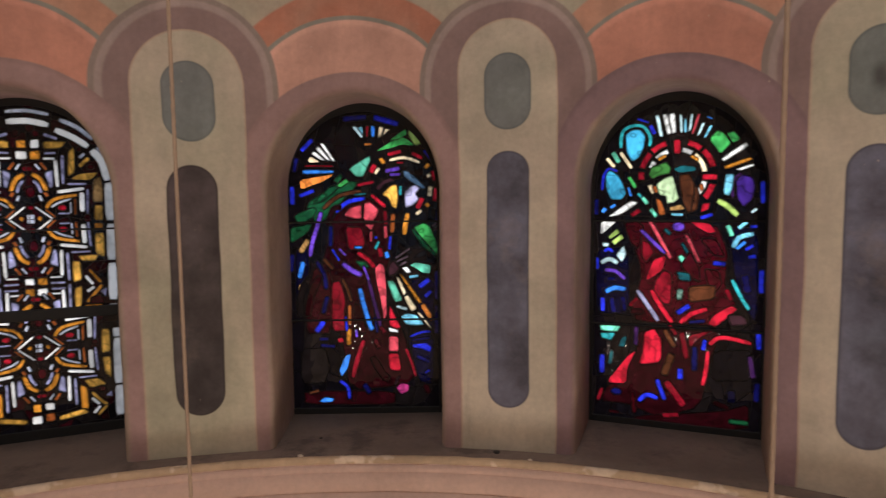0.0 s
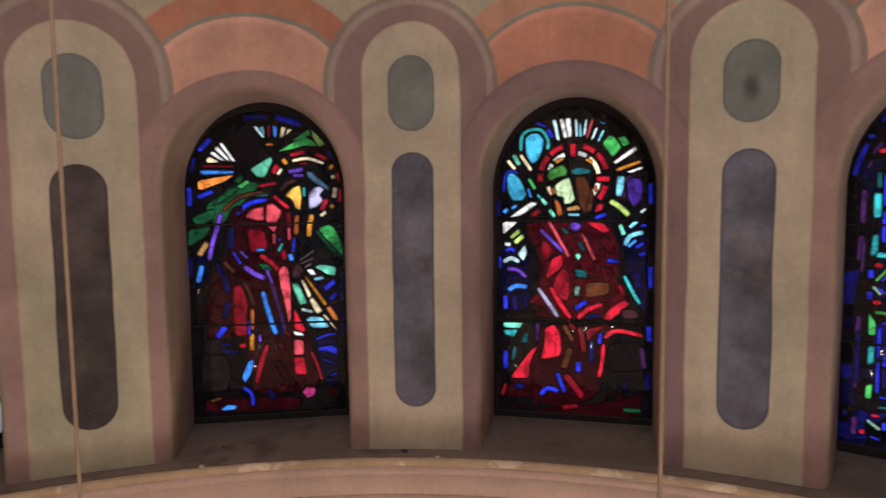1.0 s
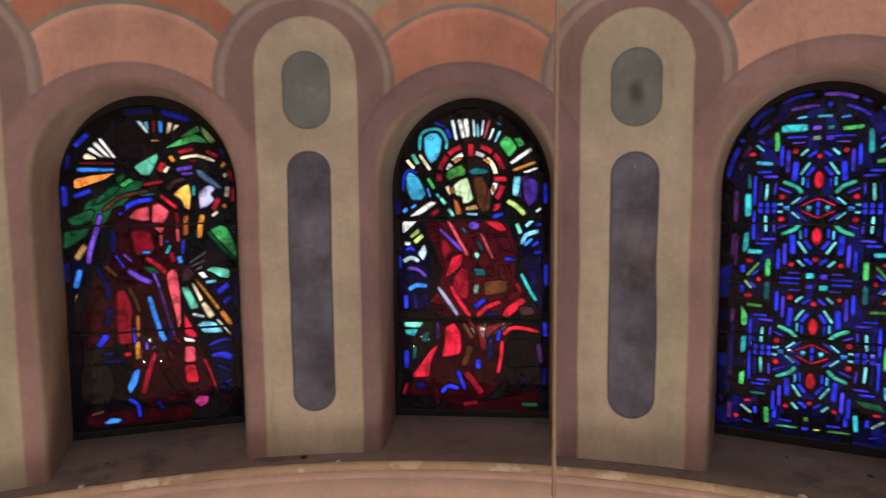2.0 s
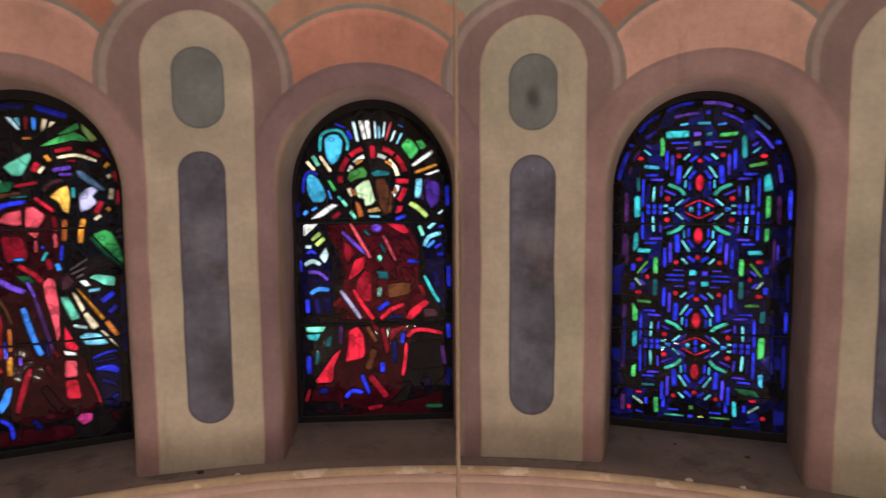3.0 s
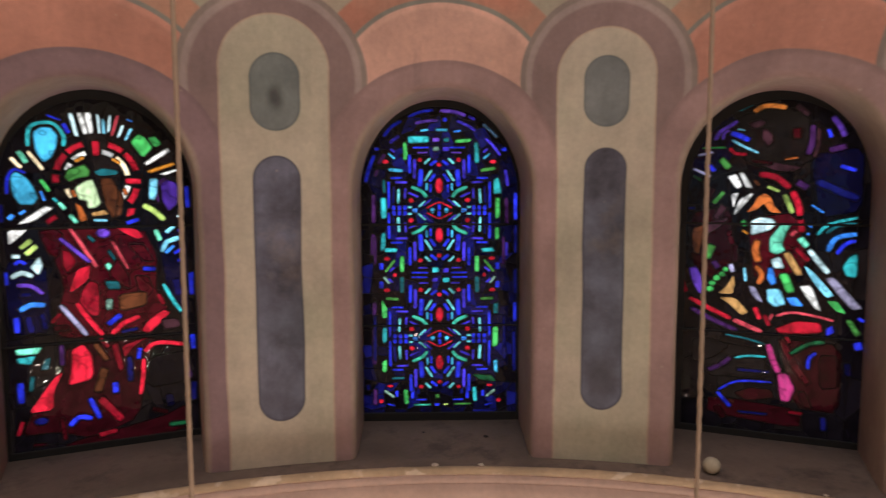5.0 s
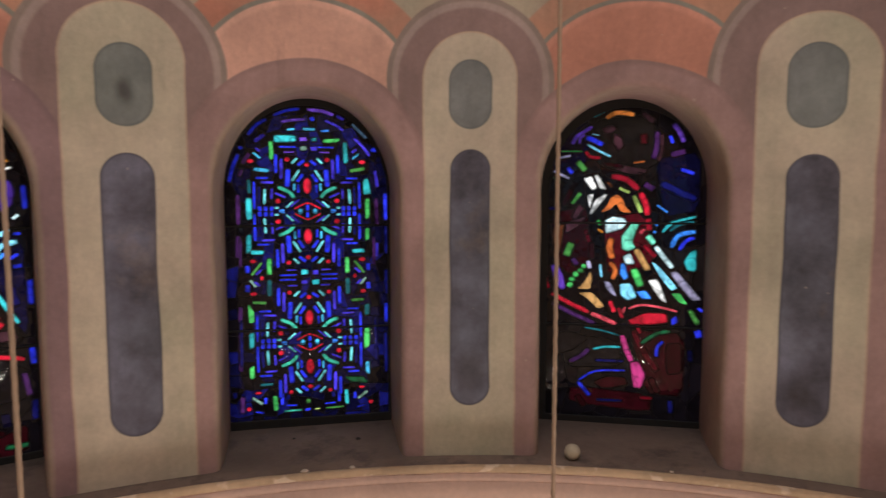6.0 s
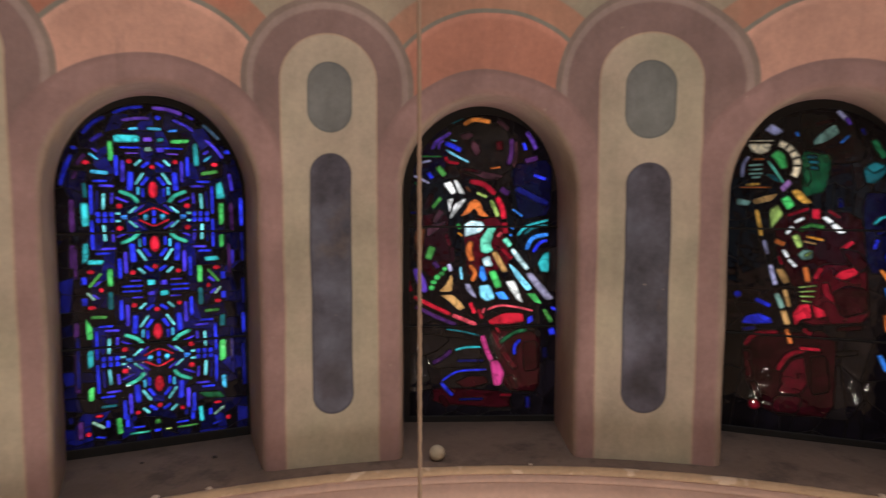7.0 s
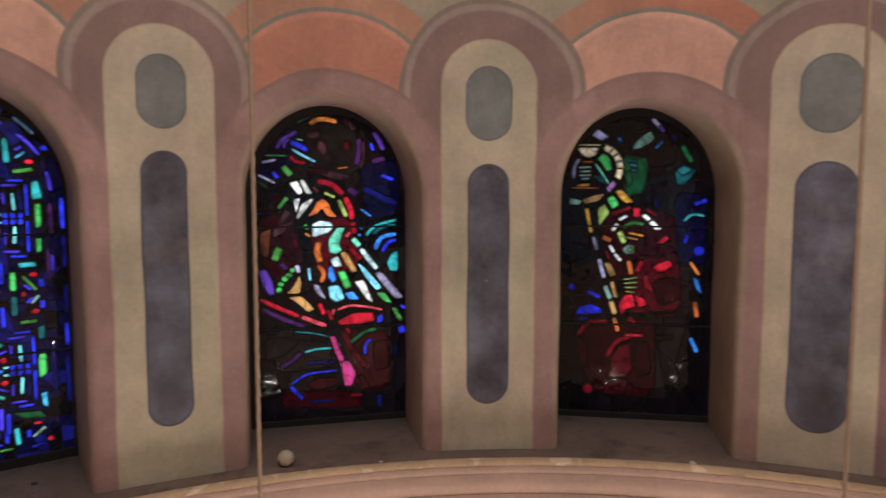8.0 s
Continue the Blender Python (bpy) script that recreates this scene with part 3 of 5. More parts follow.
def glaze(window, cartoon):
    """Cuts the drawing into lead and single pieces of glass and hangs them in the window."""
    from_shapes = [(pane_outline(-0.004), None)] + cartoon.shapes
    coords, loops = [], []
    for poly, _ in from_shapes:
        loops.append(list(range(len(coords), len(coords) + len(poly))))
        coords += [Vector(p) for p in poly]
    verts, _, faces, _, _, _ = geometry.delaunay_2d_cdt(coords, [], loops, 1, 1e-5, True)
    v2 = [(v.x, v.y) for v in verts]
    mid = np.array([[sum(v2[i][k] for i in f) / len(f) for k in (0, 1)] for f in faces])
    top = np.full(len(faces), -1)
    for k, (poly, _) in enumerate(from_shapes):
        top[covered(mid, poly)] = k
    inside = covered(mid, from_shapes[0][0])
    groups, cores = {}, set()
    for f, t, ok in zip(faces, top, inside):
        if not ok:
            continue
        kind = from_shapes[t][1]
        key = 0 if kind is None else t - 1 if kind == "core" else t
        groups.setdefault(int(key), []).append(tuple(f))
        if kind == "core":
            cores.add(tuple(f))
    vs, fs = sheet(v2, groups.pop(0), -0.004, 0.004)
    came = mesh_object("lead_came", vs, fs, [lead], smooth=False, parent=window)
    tagged(came, "black lead strips between the glass pieces")
    def size(tris):
        return sum(abs((v2[b][0] - v2[a][0]) * (v2[c][1] - v2[a][1]) - (v2[c][0] - v2[a][0]) * (v2[b][1] - v2[a][1])) for a, b, c in tris) / 2

    small = {k: groups.pop(k) for k in list(groups) if k <= cartoon.field_end}
    for k in sorted(groups, key=lambda k: size(groups[k]), reverse=True)[295:]:
        small[k] = groups.pop(k)
    if small:
        verts3, faces3, mats3, used = [], [], [], []
        for key, tris in small.items():
            vs, fs = sheet(v2, tris, 0.0, 0.003)
            name = from_shapes[key][1]
            if name not in used:
                used.append(name)
            faces3 += [tuple(i + len(verts3) for i in f) for f in fs]
            mats3 += [used.index(name)] * len(fs)
            verts3 += vs
        field = mesh_object("field_glass", verts3, faces3, [GLASS[k] for k in used], smooth=False, face_mats=mats3, parent=window)
        tagged(field, "small dark filling pieces of glass", kind="stuff")
    for key, tris in groups.items():
        if size(tris) < 1.2e-5:
            continue
        vs, fs = sheet(v2, tris, 0.0, 0.003)
        tone = [GLASS[from_shapes[key][1]], DIM_RIM[from_shapes[key][1]]]
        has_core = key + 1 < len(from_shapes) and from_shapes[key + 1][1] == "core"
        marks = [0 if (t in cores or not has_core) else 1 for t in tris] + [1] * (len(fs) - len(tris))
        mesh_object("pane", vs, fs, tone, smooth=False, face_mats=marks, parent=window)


def ring_solid(name, inner, outer, front, back, mat, parent):
    """A flat closed frame between two outlines of equal count."""
    k = len(inner)
    verts = [(x, y, z) for y in (front, back) for pts in (inner, outer) for x, z in pts]
    faces = []
    for i in range(k):
        j = (i + 1) % k
        faces += [(i, j, k + j, k + i), (2 * k + i, 3 * k + i, 3 * k + j, 2 * k + j), (i, 2 * k + i, 2 * k + j, j), (k + i, k + j, 3 * k + j, 3 * k + i)]
    return mesh_object(name, verts, faces, [mat], smooth=False, parent=parent)


def box(name, x0, x1, y0, y1, z0, z1, mat, parent=None, bevel=0.002):
    bm = bmesh.new()
    bmesh.ops.create_cube(bm, size=1.0, matrix=Matrix.LocRotScale(((x0 + x1) / 2, (y0 + y1) / 2, (z0 + z1) / 2), None, (x1 - x0, y1 - y0, z1 - z0)))
    bmesh.ops.bevel(bm, geom=bm.edges[:], offset=bevel, segments=1, affect="EDGES")
    me = bpy.data.meshes.new(name)
    bm.to_mesh(me)
    bm.free()
    me.materials.append(mat)
    ob = new(name, me)
    ob.parent = parent
    return ob


def window_frame(index, label, bars, thick=0.009, margin=0.018, foot=0.03):
    w = new("window_%d" % index)
    w.matrix_world = bay_turn(AXES[index - 1]) @ Matrix.Translation((0, R_PANE, 0))
    tagged(w, label, "window", "stained glass windows", "structure")
    ring_solid("window_frame", pane_outline(-margin), pane_outline(0.05), -0.012, 0.016, iron, w)
    box("bottom_rail", -PANE_W, PANE_W, -0.011, 0.012, LEDGE, LEDGE + foot, iron, w)
    for z in bars:
        box("saddle_bar", -PANE_W, PANE_W, -0.016, -0.004, z - thick / 2, z + thick / 2, iron, w)
    return w


def blue_window():
    """Two blue medallions with a knot between them, green side strips and an arched border."""
    c = drawing(1, 0)
    c.ground(("ink", "navy", "black", "ink", "black"), 14, 24, 12)
    c.field_end = len(c.shapes)
    c.shard("teal", -149, 268, -50, 269, -48, 235, -149, 230)
    c.shard("green", 75, 252, 155, 257, 147, 236, 75, 231)
    c.shard("violet", -32, 259, 0, 261, 3, 240, -32, 237)
    c.shard("deep_teal", 19, 255, 48, 260, 46, 239, 22, 237)
    c.shard("sage", -31, 216, -2, 219, 1, 197, -31, 195)
    c.shard("indigo", 17, 216, 49, 218, 49, 194, 17, 194)
    c.strip("cerulean", 13, -90, 291, -53, 296)
    c.strip("cerulean", 16, -18, 296, 40, 295)
    c.strip("azure", 13, 67, 287, 104, 292)
    c.shard("green", -174, 236, -155, 244, -149, 156, -171, 151)
    c.shard("teal", 166, 236, 187, 241, 193, 140, 169, 135)
    c.strip("cerulean", 19, -241, 108, -174, 102)
    c.strip("moss", 19, 199, 103, 270, 115)
    c.strip("blue", 16, -147, 355, -91, 378, -29, 388)
    c.strip("violet", 19, 5, 385, 74, 379, 127, 362)
    c.strip("indigo", 16, 138, 360, 173, 341)
    c.strip("violet", 16, -115, 326, -64, 336, -8, 340)
    c.strip("blue", 19, -265, 263, -225, 311, -179, 337)
    c.strip("indigo", 16, 85, 337, 136, 315, 173, 291)
    c.strip("steel", 16, 210, 322, 244, 293, 279, 258)
    c.strip("indigo", 19, -236, 234, -190, 268)
    c.strip("indigo", 16, 218, 256, 256, 224, 293, 174)
    c.oval("blue", 314, 203, 18, 13)
    c.strip("blue", 19, -353, 47, -336, 111, -309, 176)
    c.strip("purple", 19, -293, 133, -260, 181)
    c.strip("purple", 14, -307, 76, -293, 108)
    c.strip("indigo", 16, 318, 107, 330, 27)
    c.strip("blue", 21, 367, -2, 369, -134)
    c.oval("blue", 27, 343, 11, 11)
    c.oval("blue", -298, 205, 11, 8)
    c.strip("navy", 21, 367, -160, 371, -296)
    c.strip("navy", 21, 370, -372, 372, -492)
    c.strip("blue", 19, 367, -536, 368, -633)
    c.strip("navy", 19, 363, -680, 366, -881)
    c.strip("purple", 19, 322, -26, 327, -160)
    c.strip("indigo", 16, 325, -241, 323, -309)
    c.strip("purple", 22, -315, -10, -316, -149)
    c.strip("purple", 22, -319, -201, -322, -302)
    c.strip("purple", 19, -315, -533, -318, -608)
    c.strip("purple", 22, -318, -659, -319, -842)
    c.strip("purple", 22, -317, -965, -318, -1045)
    c.strip("navy", 17, -353, -942, -351, -971)
    c.shard("teal", -283, -24, -253, -24, -253, -122, -280, -127)
    c.shard("teal", -281, -198, -259, -190, -259, -275, -286, -286)
    c.strip("deep_teal", 16, -266, 60, -263, -5)
    c.shard("teal", 260, 60, 284, 73, 301, -5, 261, -12)
    c.shard("green", 269, -26, 293, -26, 292, -120, 270, -131)
    c.shard("green", 268, -171, 290, -168, 288, -225, 269, -231)
    c.shard("green", -282, -516, -257, -560, -257, -610, -279, -611)
    c.shard("teal", -280, -658, -255, -655, -258, -728, -280, -740)
    c.shard("green", -283, -828, -258, -813, -261, -881, -283, -881)
    c.shard("deep_teal", 262, -542, 286, -534, 287, -592, 262, -595)
    c.shard("green", 258, -659, 287, -653, 286, -750, 256, -762)
    c.shard("cerulean", 262, -826, 284, -820, 285, -891, 266, -877)
    c.shard("teal", -35, -362, -5, -362, -2, -387, -35, -390)
    c.shard("indigo", 17, -368, 44, -365, 44, -389, 19, -390)
    c.shard("indigo", -35, -415, -8, -412, -8, -434, -35, -434)
    c.shard("teal", 14, -414, 47, -411, 50, -436, 17, -439)
    c.strip("jade", 11, -128, -1047, -44, -1046)
    c.strip("moss", 11, 69, -1044, 155, -1042)
    c.strip("lime", 8, 17, -1045, 42, -1044)
    c.strip("blue", 14, -27, -1046, -3, -1045)
    c.strip("moss", 22, -22, -1006, -3, -1002)
    c.strip("green", 22, -169, -968, -164, -1042)
    c.strip("teal", 19, 168, -957, 174, -1031)
    c.shard("forest", 159, -892, 255, -897, 277, -933, 192, -923)
    c.strip("deep_teal", 14, -236, -912, -175, -911)
    for c.flip in (-1, 1):
        c.strip("blue", 11, 49, 213, 126, 212)
        c.strip("violet", 8, 57, 189, 105, 188)
        c.strip("cerulean", 11, 211, 158, 243, 185)
        c.strip("indigo", 11, 211, 190, 232, 206)
        c.oval("red", 257, 145, 16, 11)
        c.strip("green", 22, 181, -307, 182, -386)
        c.strip("deep_teal", 22, 182, -408, 183, -488)
        c.strip("indigo", 11, 219, -361, 244, -383)
        c.strip("moss", 13, 216, -326, 263, -386)
        c.strip("sage", 13, 242, -441, 271, -408)
        c.oval("red", 217, -400, 8, 11)
        c.oval("red", 254, -320, 16, 11)
        c.oval("red", 256, -474, 16, 11)
        c.strip("blue", 21, 281, -339, 281, -375)
        c.strip("blue", 22, 282, -430, 282, -465)
        c.strip("indigo", 11, 226, -438, 250, -416)
        c.shard("teal", 202, -269, 261, -266, 267, -288, 208, -291)
        c.strip("moss", 16, 199, -518, 261, -515)
        c.strip("blue", 11, 55, -389, 136, -389)
        c.strip("blue", 11, 60, -411, 136, -411)
        c.strip("indigo", 8, 60, -365, 103, -365)
        c.strip("indigo", 8, 55, -439, 98, -439)
        c.strip("blue", 11, 66, -1021, 116, -1020)
        c.strip("blue", 16, 135, -958, 135, -1017)
        c.strip("navy", 17, 107, -964, 108, -992)
        c.strip("sage", 14, 226, -1007, 272, -972)
        c.strip("blue", 16, 212, -973, 212, -1007)
        c.oval("red", 245, -950, 16, 8)
        c.oval("red", 289, -1026, 11, 11)
        c.strip("blue", 11, 221, -1050, 259, -1041)
        c.strip("purple", 13, 309, -214, 311, -350)
        c.strip("navy", 14, 314, -597, 317, -820)
    for c.cz in (-87, -714):
        for c.flip, c.turn in ((-1, -1), (-1, 1), (1, -1), (1, 1)):
            c.strip("blue", 13, -1, 30, -1, 3)
            c.oval("cerulean", 34, 3, 11, 11)
            c.strip("red", 8, 10, 38, 61, 11)
            c.strip("aqua", 11, 66, 46, 101, 16)
            c.strip("indigo", 8, 39, 54, 80, 21)
            c.strip("aqua", 11, 133, 16, 152, 16)
            c.oval("red", 136, 48, 13, 13)
            c.strip("azure", 11, 107, 5, 131, 2)
            c.strip("blue", 16, 166, 24, 166, 2)
            c.strip("blue", 16, 192, 24, 192, 2)
            c.strip("blue", 16, 219, 24, 219, 2)
            c.strip("jade", 19, 61, 62, 85, 91, 135, 113)
            c.strip("indigo", 11, 101, 64, 149, 86)
            c.strip("aqua", 13, 194, 104, 198, 32)
            c.strip("navy", 13, 218, 115, 222, 32)
            c.strip("blue", 13, 242, 139, 243, 10)
            c.strip("blue", 13, 178, 155, 234, 155)
            c.strip("indigo", 13, 154, 134, 212, 136)
            c.strip("blue", 16, 142, 267, 143, 177)
            c.strip("indigo", 16, 118, 246, 119, 150)
            c.strip("blue", 24, 87, 198, 93, 113)
            c.strip("aqua", 13, 36, 193, 71, 140)
            c.strip("blue", 16, 20, 175, 47, 137)
            c.strip("cerulean", 11, 60, 132, 61, 94)
            c.strip("blue", 11, 42, 126, 42, 86)
            c.strip("indigo", 11, 162, 107, 165, 56)
            c.strip("blue", 16, 12, 239, 44, 215)
            c.strip("aqua", 13, 44, 249, 71, 222)
            c.oval("red", 92, 241, 11, 11)
            c.oval("red", -1, 38, 11, 5)
            c.oval("red", -1, 119, 19, 38)
            c.oval("red", -2, 218, 11, 11)
    return c

def amber_window():
    """Two medallions between rows of square tiles, stepped white bands and a white border."""
    c = drawing(12, 0)
    c.ground(("black", "smoke", "wine", "black"), 14, 24, 12)
    c.field_end = len(c.shapes)
    c.strip("clear", 28, -72, 329, 10, 336, 92, 319)
    c.strip("pearl", 19, -73, 373, 6, 381, 95, 367)
    c.shard("clear", 16, 251, 49, 255, 49, 217, 16, 214)
    c.shard("amber", 11, 201, 51, 207, 51, 166, 11, 163)
    c.shard("amber", -38, 250, -1, 251, -1, 216, -38, 215)
    c.shard("clear", -43, 203, 0, 201, 0, 166, -43, 165)
    c.shard("clear", -39, -374, -2, -373, -1, -405, -38, -402)
    c.shard("amber", 12, -372, 50, -371, 52, -408, 12, -405)
    c.shard("amber", -39, -420, -2, -420, -2, -457, -39, -454)
    c.shard("clear", 9, -423, 49, -421, 52, -455, 9, -455)
    c.shard("amber", -39, -957, -5, -959, -5, -999, -39, -997)
    c.shard("clear", 8, -958, 47, -958, 48, -993, 11, -991)
    c.shard("clear", -44, -1015, -4, -1013, -4, -1053, -46, -1052)
    c.shard("rust", 10, -1007, 47, -1007, 49, -1045, 10, -1047)
    for c.flip in (-1, 1):
        c.strip("pearl", 22, 134, 345, 202, 314, 266, 259)
        c.strip("pearl", 19, 278, 223, 302, 192)
        c.strip("clear", 29, 115, 299, 183, 268, 245, 225)
        c.strip("clear", 35, 258, 210, 298, 156, 317, 69)
        c.shard("clear", 302, 56, 338, 64, 341, -117, 301, -116)
        c.shard("clear", 302, -132, 340, -133, 337, -305, 298, -303)
        c.shard("clear", 300, -319, 336, -316, 335, -495, 296, -492)
        c.shard("clear", 298, -511, 336, -514, 337, -544, 299, -541)
        c.shard("tan", 256, 74, 290, 90, 298, 16, 293, -31, 251, -31)
        c.shard("gold", 257, -44, 292, -44, 291, -116, 254, -115)
        c.shard("amber", 253, -128, 288, -129, 287, -158, 254, -157)
        c.shard("gold", 253, -173, 291, -174, 290, -289, 252, -274)
        c.shard("gold", 64, 247, 160, 249, 136, 216, 66, 212)
        c.strip("lilac", 15, 68, 278, 122, 259)
        c.strip("lilac", 11, 68, 192, 112, 195)
        c.strip("clear", 11, 62, 169, 108, 169)
        c.oval("garnet", 39, 280, 15, 15)
        c.shard("gold", 162, 203, 188, 224, 186, 108, 156, 87)
        c.shard("gold", 164, 75, 202, 100, 281, 108, 247, 72)
        c.strip("gold", 18, 204, 134, 245, 173)
        c.strip("pearl", 14, 206, 173, 228, 194)
        c.oval("garnet", 206, 212, 11, 11)
        c.oval("garnet", 250, 132, 14, 12)
        c.shard("gold", 153, -301, 188, -303, 190, -391, 153, -402)
        c.shard("gold", 156, -428, 189, -417, 184, -510, 155, -530)
        c.shard("gold", 178, -276, 267, -275, 246, -306, 193, -303)
        c.strip("clear", 14, 205, -373, 234, -415)
        c.strip("clear", 14, 208, -448, 238, -426)
        c.strip("amber", 16, 206, -499, 271, -420)
        c.strip("amber", 14, 221, -345, 267, -409)
        c.shard("garnet", 219, -476, 262, -465, 279, -507, 217, -513)
        c.strip("amber", 19, 193, -519, 266, -520)
        c.shard("lilac", 260, -449, 292, -430, 285, -478)
        c.strip("clear", 9, 63, -372, 111, -372)
        c.strip("clear", 9, 59, -448, 107, -449)
        c.strip("lilac", 11, 62, -398, 121, -399)
        c.strip("lilac", 11, 65, -425, 122, -426)
        c.shard("clear", 304, -629, 338, -629, 338, -674, 304, -673)
        c.shard("clear", 304, -678, 340, -679, 339, -901, 300, -902)
        c.shard("clear", 302, -910, 339, -909, 337, -1055, 300, -1058)
        c.shard("gold", 256, -630, 292, -631, 291, -743, 252, -747)
        c.shard("gold", 254, -766, 290, -765, 289, -875, 262, -844)
        c.shard("gold", 170, -866, 235, -863, 269, -900, 196, -910)
        c.shard("amber", 155, -886, 187, -904, 189, -1006, 155, -1017)
        c.strip("gold", 17, 203, -930, 241, -977, 266, -997)
        c.strip("clear", 14, 201, -958, 233, -993)
        c.strip("clear", 14, 207, -1033, 235, -1001)
        c.strip("gold", 14, 225, -1044, 264, -1002)
        c.oval("garnet", 244, -919, 21, 14)
        c.shard("lilac", 259, -955, 287, -931, 290, -962)
        c.shard("gold", 62, -1025, 168, -1003, 188, -1028, 65, -1050)
    for c.cz in (-103, -696):
        for c.flip, c.turn in ((-1, -1), (-1, 1), (1, -1), (1, 1)):
            c.strip("clear", 9, 19, 56, 85, 0)
            c.strip("rust", 9, 60, 42, 98, 5)
            c.strip("amber", 18, 63, 47, 96, 88, 190, 107)
            c.strip("pearl", 11, 83, 52, 113, 72, 164, 89)
            c.oval("red", 126, 49, 18, 14)
            c.strip("lilac", 9, 111, 23, 156, 22)
            c.strip("rust", 11, 180, 89, 178, 16)
            c.strip("pearl", 9, 161, 74, 160, 22)
            c.strip("clear", 16, 109, 121, 219, 136)
            c.strip("clear", 21, 209, 118, 207, 29)
            c.strip("lilac", 11, 152, 157, 230, 157)
            c.strip("lilac", 12, 233, 133, 227, 20)
            c.strip("clear", 16, 110, 265, 113, 144)
            c.strip("lilac", 14, 138, 288, 136, 157)
            c.strip("amber", 22, 14, 203, 48, 178, 69, 124)
            c.strip("lilac", 15, 19, 175, 37, 150, 47, 117)
            c.strip("rust", 13, 50, 254, 74, 221)
            c.strip("pearl", 11, 28, 249, 48, 221)
            c.shard("lilac", 63, 208, 99, 224, 97, 147, 81, 137)
            c.strip("rust", 16, 60, 122, 72, 101)
            c.strip("pearl", 13, 39, 107, 49, 81)
            c.oval("amber", 36, 2, 9, 9)
            c.oval("crimson", 3, 51, 13, 11)
            c.oval("garnet", 5, 122, 20, 26)
            c.oval("crimson", 7, 226, 13, 11)
            c.shard("garnet", 215, 15, 239, 15, 237, -6, 214, -6)
            c.strip("pearl", 18, 6, 20, 5, 0)
    return c

w1 = window_frame(1, "arched stained glass window in amber, white and dark red, lit by daylight", (-0.155,), margin=0.012, foot=0.045)
glaze(w1, amber_window())
box("transom", -PANE_W, PANE_W, -0.03, -0.004, -0.565, -0.515, iron, w1, 0.004)
w4 = window_frame(4, "arched stained glass window with a blue, green and red cross pattern", (-0.155, -0.648), margin=0.012, foot=0.04)
glaze(w4, blue_window())

# ---- pictorial windows, as plain coloured shapes ----
def bowed_red_window():
    c = drawing()
    c.ground(("black", "smoke", "black", "black"), 9, 9, 2)
    c.shard("wine", -146, -102, -3, -11, 142, -88, 131, -366, 50, -451, 197, -699, 250, -978, -82, -1003, -121, -709, -183, -679, -216, -390)
    c.shard("wine", -249, -367, -159, -397, -167, -708, -298, -707, -281, -504)
    c.shard("ink", -343, -281, -269, -276, -284, -504, -341, -619)
    c.shard("ink", 216, -719, 348, -715, 339, -985, 265, -955)
    c.shard("wine", -313, -1005, 148, -1012, 147, -1083, -315, -1076)
    c.shard("forest", -285, -55, -114, 55, -2, 59, -226, -169)
    c.shard("ink", 221, -442, 352, -421, 349, -701, 303, -671)
    c.strip("blue", 22, -240, 264, -297, 207)
    c.strip("blue", 25, -347, 35, -347, -57)
    c.strip("navy", 20, -320, 174, -336, 105)
    c.strip("navy", 28, -89, 362, 28, 369)
    c.strip("blue", 31, 64, 369, 186, 335)
    c.strip("blue", 28, 315, 209, 365, 145)
    c.strip("navy", 23, 379, -80, 372, -147)
    c.strip("navy", 26, 369, -398, 365, -542)
    c.strip("navy", 29, 367, -571, 363, -716)
    c.strip("navy", 23, -357, -303, -363, -394)
    c.shard("forest", -343, -111, -243, -67, -227, -84, -251, -126, -322, -156)
    c.shard("forest", -359, -167, -251, -151, -275, -196, -364, -252)
    c.shard("forest", -251, -56, -153, 39, -114, 27, -189, -39)
    c.shard("green", -125, 38, -80, 71, -61, 54, -109, 24)
    c.shard("forest", -142, 61, -107, 97, -94, 80, -120, 47)
    c.shard("forest", -228, -28, -194, 0, -177, -12, -212, -50)
    c.shard("white", -204, 242, -187, 247, -128, 158, -145, 156)
    c.shard("white", -227, 217, -210, 234, -150, 158, -170, 161)
    c.shard("white", -247, 193, -233, 209, -175, 159, -201, 162)
    c.shard("cream", -265, 162, -250, 182, -204, 153, -257, 151)
    c.strip("crimson", 11, -280, 135, -140, 133)
    c.shard("azure", -294, 118, -135, 114, -141, 97, -292, 93)
    c.shard("orange", -307, 65, -225, 81, -135, 94, -184, 61, -305, 18)
    c.strip("blue", 22, -312, -13, -238, 14)
    c.shard("ice", -46, 326, -21, 326, 12, 273, -2, 270)
    c.shard("sky", -15, 320, 7, 325, 12, 281)
    c.shard("crimson", 24, 328, 41, 328, 34, 273, 25, 273)
    c.shard("azure", 49, 328, 71, 328, 67, 272, 51, 273)
    c.shard("cream", 91, 325, 113, 319, 98, 272, 81, 270)
    c.shard("cream", 118, 313, 143, 310, 109, 278)
    c.strip("orange", 11, 16, 237, 50, 239)
    c.shard("green", 71, 203, 142, 247, 204, 271, 237, 254, 262, 229, 198, 235, 136, 216)
    c.shard("green", 140, 255, 182, 285, 219, 310, 227, 285, 187, 263)
    c.shard("lime", 233, 312, 255, 309, 301, 240, 268, 226, 232, 279)
    c.shard("mint", -65, 121, 40, 184, 45, 159, 7, 79, -29, 79)
    c.strip("red", 20, 130, 186, 197, 202)
    c.strip("red", 20, 250, 193, 303, 165)
    c.strip("red", 25, 44, 98, 67, 139)
    c.strip("red", 25, 353, 106, 366, 55)
    c.strip("red", 23, 369, 22, 359, -46)
    c.strip("crimson", 11, 174, 147, 208, 146)
    c.strip("red", 25, 301, -28, 272, -84)
    c.strip("amber", 22, 93, 170, 112, 142)
